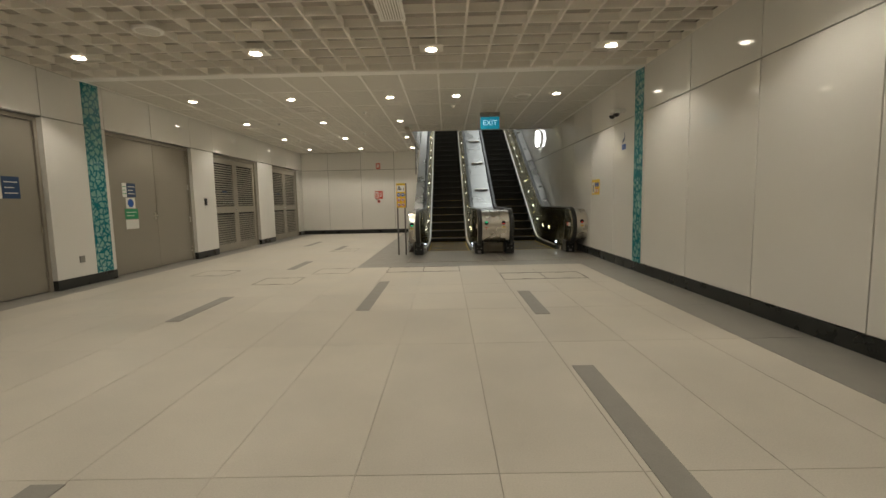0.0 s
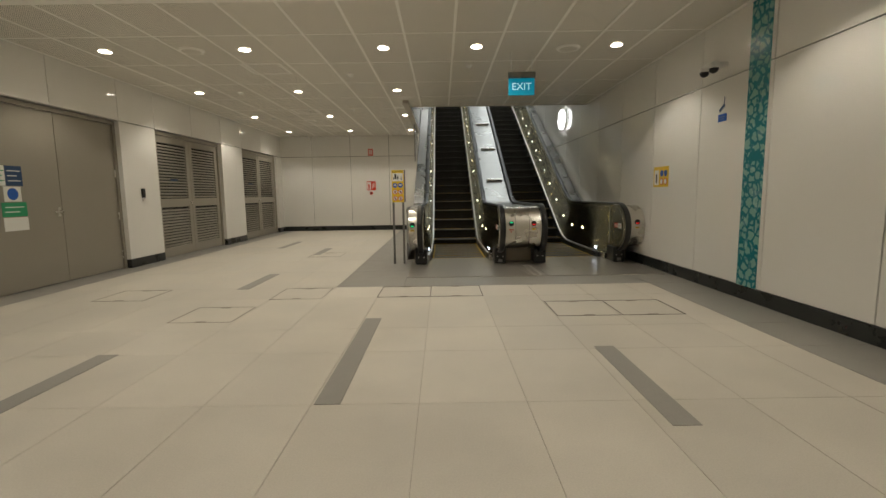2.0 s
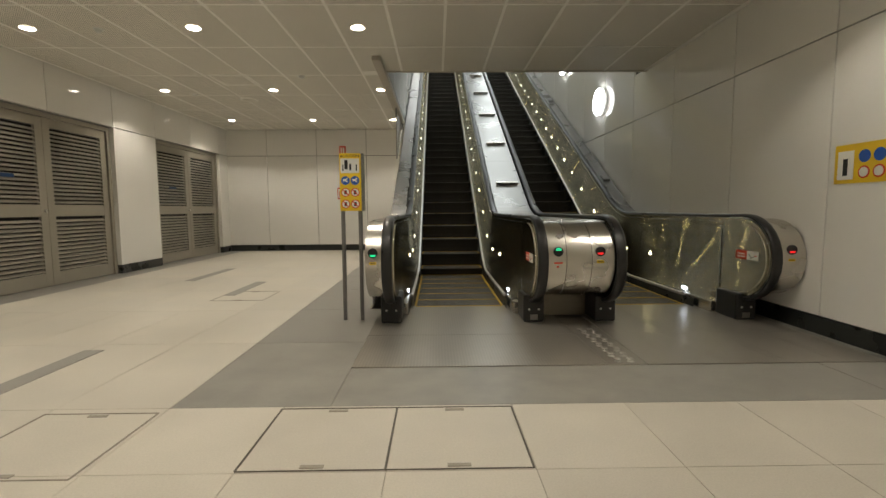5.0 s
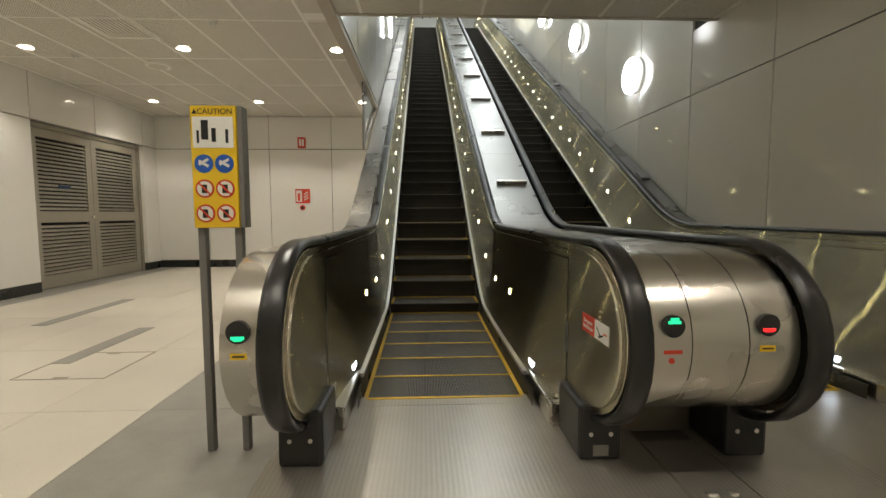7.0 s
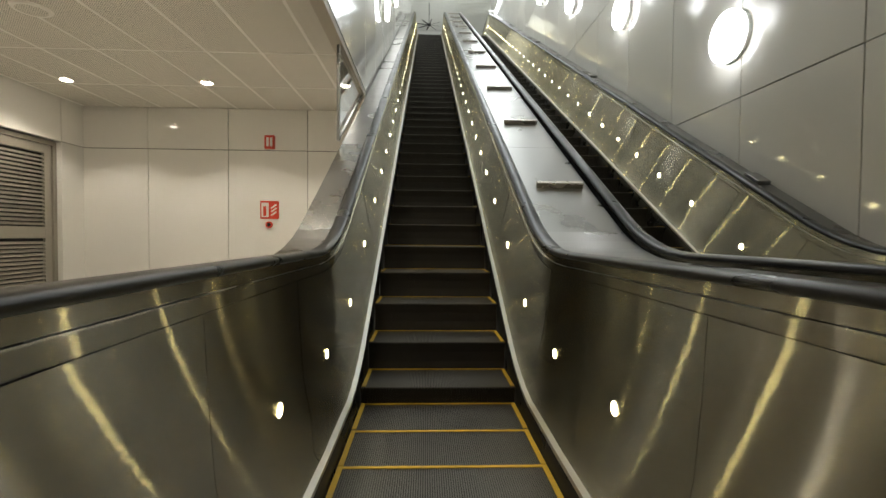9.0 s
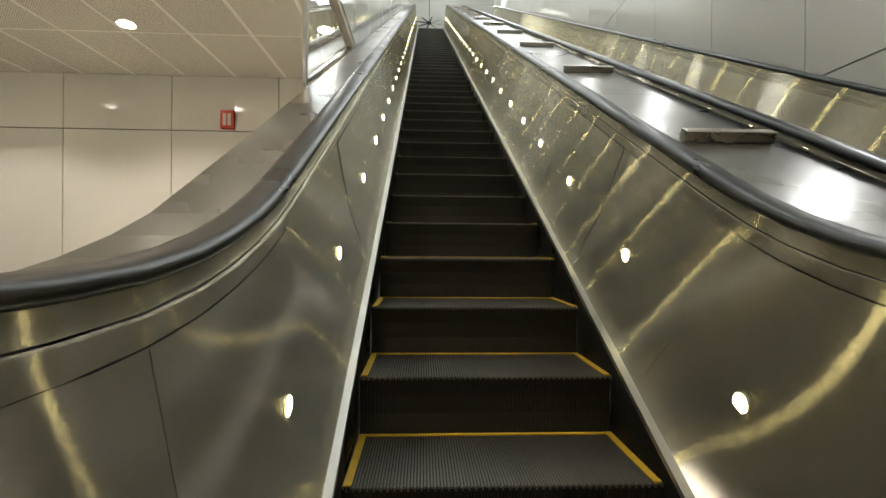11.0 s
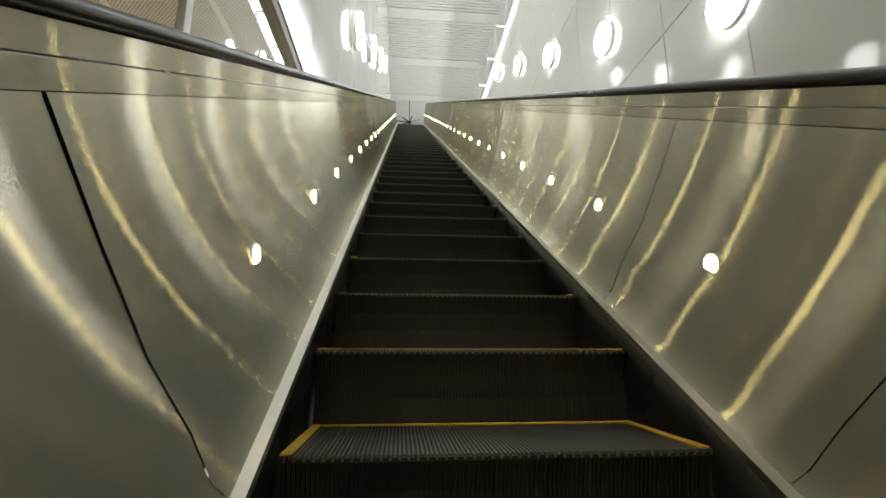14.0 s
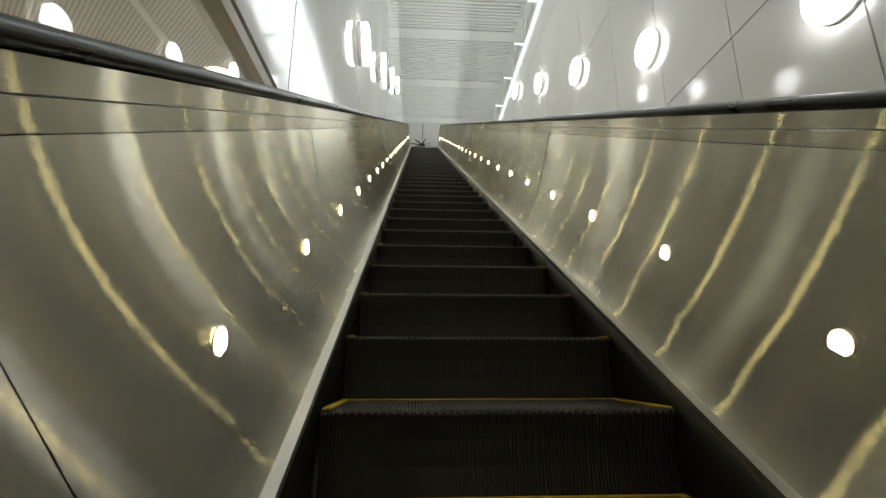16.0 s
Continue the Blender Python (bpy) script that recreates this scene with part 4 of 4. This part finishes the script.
def housing(name, label, x0, x1, seams, lights, outer=0.0):
    """The rounded stainless front between handrails, with its long deck up the incline."""
    h = thing(name, label, "escalator deck")
    out = []
    for i in range(19):
        a = radians(-85 + i * 175 / 18)
        out.append((10.02 - 0.395 * math.cos(a), 0.61 + 0.352 * math.sin(a)))
    xs = [x0] + seams + [x1]
    for a, b in zip(xs, xs[1:]):
        bm = bmesh.new()
        uv = bm.loops.layers.uv.new("UVMap")
        pts = out + [(10.9, 0.957)]
        l = [bm.verts.new((a + 0.002, y, z)) for y, z in pts]
        r = [bm.verts.new((b - 0.002, y, z)) for y, z in pts]
        for i in range(len(pts) - 1):
            f = bm.faces.new((l[i], r[i], r[i + 1], l[i + 1]))
            for lp, q in zip(f.loops, ((0, i), (1, i), (1, i + 1), (0, i + 1))):
                lp[uv].uv = q
        bmesh.ops.recalc_face_normals(bm, faces=bm.faces)
        part("front_cover", bm, M_STEELX, h, "curved brushed steel cover", True)
    part("underside", bx(x0 + 0.01, x1 - 0.01, 10.0, 10.9, 0.258, 0.268), M_STEELX, h)
    part("plinth", bx(x0 + 0.06, x1 - 0.06, 10.22, 10.9, 0.006, 0.257, 0.004), M_PLINTH, h, "dull steel recessed plinth")
    cuts = [10.9, 13.1] + [13.1 + 2.35 * i for i in range(1, 8)] + [TOP + 0.6, END_Y - 0.2]
    for a, b in zip(cuts, cuts[1:]):
        sec = [(x0 - outer, 0.91), (x0 - outer + 0.02, 0.953), (x1 - 0.02, 0.953), (x1, 0.91)]
        part("deck", sweep(sec, span(a + 0.002, b - 0.002), rise, square=True), M_DECK, h, "satin steel deck plate")
    part("deck_backing", sweep([(x0 + 0.01, 0.9), (x1 - 0.01, 0.9)], span(10.9, END_Y - 0.3), rise), M_DARK, h)
    for x, kind, dz in lights:
        ring = part("indicator", disc(bmesh.new(), (x, 9.633, 0.7), "y", 0.042, 0.02, 24), M_BLACK, h, "round black running indicator")
        m = E_GREEN if kind == "green" else E_REDI
        part("indicator_bar", bx(x - 0.024, x + 0.024, 9.62, 9.624, 0.7 + dz - 0.008, 0.7 + dz + 0.004, 0.0015), m, ring, "lit bar")
        part("indicator_bar", bx(x - 0.016, x + 0.016, 9.62, 9.624, 0.7 + dz * 1.5 - 0.004, 0.7 + dz * 1.5 + 0.006, 0.0015), m, ring, "lit bar")
        if x == STOP_X:
            pl = part("label_plate", bx(x - 0.036, x + 0.036, 9.626, 9.634, 0.595, 0.61), M_RED, h, "red stop label")
            part("stop_button", disc(bmesh.new(), (x - 0.005, 9.63, 0.57), "y", 0.011, 0.014, 16), M_RED, h, "small red stop button")
        else:
            pl = part("label_plate", bx(x - 0.03, x + 0.03, 9.625, 9.636, 0.6, 0.624), M_SIGNY, h, "yellow label")
            part("print_bar", bx(x - 0.022, x + 0.022, 9.6235, 9.625, 0.609, 0.615), M_BLACK, pl)
    return h


h1 = housing("escalator_deck", "narrow stainless deck and rounded end beside the escalator", -0.54, C1 - RAIL - 0.045, [], [(-0.47, "green", -0.018)], -0.544 - WELL_X)
part("side_cladding", sweep([(WELL_X + 0.002, -0.4), (WELL_X + 0.004, 0.908)], span(10.9, END_Y - 0.3), rise), M_STEELX, h1, "satin steel side cladding")
h2 = housing("escalator_deck", "wide stainless deck and rounded end between two escalators", C1 + RAIL + 0.045, C2 - RAIL - 0.045, [1.195, 1.415], [(STOP_X, "green", 0.018), (1.485, "red", -0.014)])
h3 = housing("escalator_deck", "narrow stainless deck and rounded end against the wall", C2 + RAIL + 0.045, WALL_R - 0.012, [], [(3.15, "red", -0.014)])
block = mesh_of("stop_block", bx(-0.195, 0.195, -0.025, 0.025, 0.0, 0.05, 0.005), M_STEELX)
y = 14.02
while y < TOP:
    b = piece("stop_block", block, h2, 1.345, y, rise(y) + 0.953)
    b.rotation_euler[0] = math.atan(SLOPE)
    y += 1.67
y = 14.2
while y < TOP:
    b = piece("stop_block", mesh_of("stop_block", bx(-0.06, 0.06, -0.1, 0.1, 0.0, 0.04, 0.005), M_DECK), h3, 3.17, y, rise(y) + 0.953)
    b.rotation_euler[0] = math.atan(SLOPE)
    y += 4.2

# landing plates in front of the combs
for name, x0, x1, y0 in (("landing_plate", -0.51, 1.24, 8.76), ("landing_plate", 1.52, 3.2, 8.76)):
    lp = thing(name, "ribbed satin steel landing plate in front of an escalator", "floor plate", "landing plates")
    for a, b in ((y0, 9.55), (9.55, 10.6)):
        part("plate", bx(x0, x1, a + 0.002, b - 0.002, -0.004, 0.006, 0.001), M_PLATE, lp)
    bm = bmesh.new()
    x = x0 + 0.12
    while x < x1 - 0.1:
        for i in range(4):
            box(bm, x + i * 0.024, x + i * 0.024 + 0.007, y0 + 0.04, 10.55, 0.0055, 0.0068)
        x += 0.4
    tagged(part("rib_field", bm, M_PLATE, lp), kind="stuff")
ch = thing("stud_strip", "steel strip with round studs between landing plates", "floor plate")
part("plate", bx(1.246, 1.514, 8.76, 10.12, -0.004, 0.005, 0.001), M_PLATE, ch)
stud = bmesh.new()
bmesh.ops.create_cone(stud, cap_ends=True, segments=16, radius1=0.026, radius2=0.018, depth=0.007)
stud = mesh_of("stud", stud, M_ALU, True)
for i in range(15):
    for j in range(2):
        piece("stud", stud, ch, 1.335 + 0.09 * j + 0.018 * (i % 2), 8.82 + 0.062 * i, 0.008)

# glass guard between the deck and the ceiling
gg = thing("glass_guard", "clear glass guard panel beside the escalator", "glass panel")
bm = bmesh.new()
pts = [(15.15, rise(15.15) + 0.96), (16.9, rise(16.9) + 0.96), (16.9, CEIL - 0.02), (15.15, CEIL - 0.02)]
f = bm.faces.new([bm.verts.new((WELL_X - 0.05, y, z)) for y, z in pts])
r = bmesh.ops.extrude_face_region(bm, geom=[f])
bmesh.ops.translate(bm, verts=[v for v in r["geom"] if isinstance(v, bmesh.types.BMVert)], vec=(0.012, 0, 0))
bmesh.ops.recalc_face_normals(bm, faces=bm.faces)
pane = part("pane", bm, M_GLASS, gg)
pane.visible_shadow = False
part("edge_post", bx(WELL_X - 0.06, WELL_X - 0.03, 15.1, 15.148, rise(15.1) + 0.93, CEIL - 0.02, 0.003), M_DECK, gg)
part("base_rail", sweep([(WELL_X - 0.06, 0.93), (WELL_X - 0.06, 0.958), (WELL_X - 0.025, 0.958), (WELL_X - 0.025, 0.93)], [15.15, 15.7, 16.3, 16.9], rise, True), M_DECK, gg)

# ---------------------------------------------------------------- caution sign on its two posts
cp = thing("caution_sign", "yellow caution sign on two grey posts by the escalator", "sign")
for x in (-0.81, -0.645):
    part("post", bx(x - 0.017, x + 0.017, 10.12, 10.16, 0, 1.6, 0.004), M_POST, cp)
part("board", bx(-0.825, -0.625, 10.085, 10.118, 1.06, 1.6, 0.006), M_SIGNY, cp)
part("board_side", bx(-0.622, -0.6, 10.09, 10.16, 1.06, 1.6, 0.004), M_POST, cp)
words("CAUTION", cp, pose(-0.715, 10.0835, 1.572, 90, 0, 0), 0.034, M_BLACK)
tri = bmesh.new()
bmesh.ops.create_cone(tri, cap_ends=True, segments=3, radius1=0.014, radius2=0.014, depth=0.002, matrix=pose(0, 0, 0, 90, 0, 0))
cp.location = (-0.007, 0.01, 0)
part("warning_mark", tri, M_BLACK, cp).location = (-0.803, 10.084, 1.57)
pic = part("picture", bx(-0.813, -0.637, 10.082, 10.085, 1.415, 1.55), M_WHITE, cp)
for x0, x1, z0, z1 in ((-0.775, -0.745, 1.45, 1.535), (-0.73, -0.712, 1.44, 1.5), (-0.67, -0.658, 1.435, 1.495), (-0.795, -0.785, 1.435, 1.49)):
    part("symbol", bx(x0, x1, 10.08, 10.082, z0, z1), M_BLACK, pic)
for i, z in enumerate((1.345, 1.235, 1.125)):
    for x in (-0.77, -0.68):
        d = part("disc", disc(bmesh.new(), (x, 10.084, z), "y", 0.041, 0.004, 28), M_BLUE if i == 0 else M_RED, cp)
        if i:
            part("disc_face", disc(bmesh.new(), (x, 10.082, z), "y", 0.033, 0.004, 28), M_WHITE, d)
            part("symbol", bx(x - 0.012, x + 0.012, 10.0785, 10.08, z - 0.02, z + 0.018), M_BLACK, d)
            bar = part("bar", bx(-0.034, 0.034, -0.001, 0, -0.004, 0.004), M_RED, d)
            bar.matrix_local = pose(x, 10.0785, z, 0, 45, 0)
        else:
            for a, dz in ((30, 0.0), (-30, 0.008)):
                bar = part("symbol", bx(-0.024, 0.024, -0.001, 0, -0.006, 0.006), M_WHITE, d)
                bar.matrix_local = pose(x, 10.0812, z + dz, 0, a, 0)

# ceiling fan hung over the upper landing
fan = thing("ceiling_fan", "dark ceiling fan hung from the white slatted roof", "ceiling fan", at=(0.31, 36.0, 12.7))
part("rod", disc(bmesh.new(), (0, 0, 0.62), "z", 0.02, 1.16, 12), M_POST, fan, "grey hanging rod")
hub = disc(bmesh.new(), (0, 0, 0), "z", 0.12, 0.12, 24)
bmesh.ops.bevel(hub, geom=[e for e in hub.edges if e.calc_face_angle(0) > 1], offset=0.025, segments=2, affect="EDGES")
part("hub", hub, M_BLACK, fan, "", True)
for i in range(8):
    bm = bmesh.new()
    rows = [[bm.verts.new((r, sy * w, sy * w * 0.25)) for sy in (-1, 1)] for r, w in ((0.1, 0.025), (0.2, 0.04), (0.5, 0.035), (0.7, 0.022))]
    for p, q in zip(rows, rows[1:]):
        bm.faces.new((p[0], p[1], q[1], q[0]))
    bmesh.ops.solidify(bm, geom=bm.faces[:], thickness=0.008)
    part("blade", bm, M_BLACK, fan).rotation_euler[2] = i * math.tau / 8 + 0.2

# ---------------------------------------------------------------- floor pieces


def slab(x0, x1, y0, y1, material, parent, name="tile", top=0.0, cache={}):
    key = (round(x1 - x0, 3), round(y1 - y0, 3), material.name, top)
    if key not in cache:
        w, h = key[0] / 2 - 0.001, key[1] / 2 - 0.001
        bm = bmesh.new()
        lo = [bm.verts.new((sx * w, sy * h, -0.012)) for sx, sy in ((-1, -1), (1, -1), (1, 1), (-1, 1))]
        hi = [bm.verts.new((sx * (w - 0.001), sy * (h - 0.001), top)) for sx, sy in ((-1, -1), (1, -1), (1, 1), (-1, 1))]
        bm.faces.new(hi)
        for i in range(4):
            bm.faces.new((lo[i], lo[(i + 1) % 4], hi[(i + 1) % 4], hi[i]))
        cache[key] = mesh_of(name, bm, material)
    return piece(name, cache[key], parent, (x0 + x1) / 2, (y0 + y1) / 2, 0)


GX = [-4.98] + [-0.14 + 0.6225 * k for k in range(-7, 5)] + [2.7]
GY = [-4.0, -2.06, -0.2, 1.65, 3.5, 4.74, 5.63, 6.26, 7.51, 8.15]
for x0, x1 in zip(GX, GX[1:]):
    for y0, y1 in zip(GY, GY[1:]):
        slab(x0, x1, y0, y1, M_TILE, floor)
GY2 = [8.15, 9.38, 10.62]
GY3 = [10.62, 11.86, 13.1, 14.34, 15.58, 16.82, WALL_B]
for x0, x1 in zip(GX, GX[1:]):
    if x1 <= -1.3:
        for y0, y1 in zip(GY2, GY2[1:]):
            slab(x0, x1, y0, y1, M_TILE, floor)
        for y0, y1 in zip(GY3, GY3[1:]):
            slab(x0, x1, y0, y1, M_TILE, floor_side)
for y0, y1 in zip(GY + GY2[1:], (GY + GY2[1:])[1:]):
    slab(2.7, WALL_R, y0, y1, M_GREY, floor, "border_slab")
    slab(WALL_L - 0.21, -4.98, y0, y1, M_GREY, floor, "border_slab")
for y0, y1 in zip(GY3, GY3[1:]):
    slab(WALL_L - 0.21, -4.98, y0, y1, M_GREY, floor_side, "border_slab")
    slab(-1.385, WELL_X + 0.0, y0, y1, M_GREY, floor_side, "border_slab")
for y0, y1 in zip(GY2, GY2[1:]):
    slab(-1.385, -0.512, y0, y1, M_GREY, floor, "border_slab")
slab(-0.51, 2.698, 8.15, 8.758, M_GREY, floor, "border_slab")
slab(-0.51, 3.28, 10.15, 10.6, M_GREY, floor, "border_slab", -0.006)
for x, y0, y1 in ((1.215, 1.08, 2.935), (1.25, 4.44, 5.68), (-0.67, 4.74, 6.59), (-2.57, 4.4, 5.64), (-2.58, 8.09, 9.23), (-2.55, 11.5, 12.6),
                  (-3.7, 12.75, 14.2), (-1.45, -0.2, 1.615), (-3.75, 0.4, 1.6)):
    inl = thing("floor_inlay", "dark grey granite strip inlaid in the beige floor", "floor inlay", "floor inlays")
    part("strip", bx(x - 0.076, x + 0.076, y0, y1, -0.01, 0.0035), M_INLAY, inl)


M_GROUTD = mat("tarnished_metal_frame", (0.12, 0.105, 0.085), 0.5, 0.4, 0.3, 8)


M_HATCH = mat("pale_hatch_frame", (0.3, 0.27, 0.22), 0.6, 0, 0.3, 8)


def hatch(xs, y0, y1, frame_m=M_GROUTD):
    h = thing("floor_hatch", "stone-filled floor hatch with thin dark metal frame", "floor hatch", "floor hatches")
    for x in xs:
        part("frame_bar", bx(x - 0.004, x + 0.004, y0, y1, -0.005, 0.004), frame_m, h)
    for y in (y0, y1):
        part("frame_bar", bx(xs[0], xs[-1], y - 0.003, y + 0.003, -0.005, 0.0035), frame_m, h)
    for a, b in zip(xs, xs[1:]):
        for y in (y0 + 0.03, y1 - 0.03):
            part("lifting_slot", bx((a + b) / 2 - 0.05, (a + b) / 2 + 0.05, y - 0.012, y + 0.012, -0.005, 0.003), M_HATCH, h)


hatch([1.12, 1.757, 2.365], 6.585, 7.195)
hatch([-0.765, -0.145, 0.475], 7.52, 8.12)
hatch([-2.01, -1.41], 7.48, 8.09, M_HATCH)
hatch([-2.64, -2.03], 6.525, 7.125, M_HATCH)
hatch([-4.1, -3.5], 7.5, 8.1, M_HATCH)
hatch([-2.62, -2.0], 11.16, 11.77, M_HATCH)
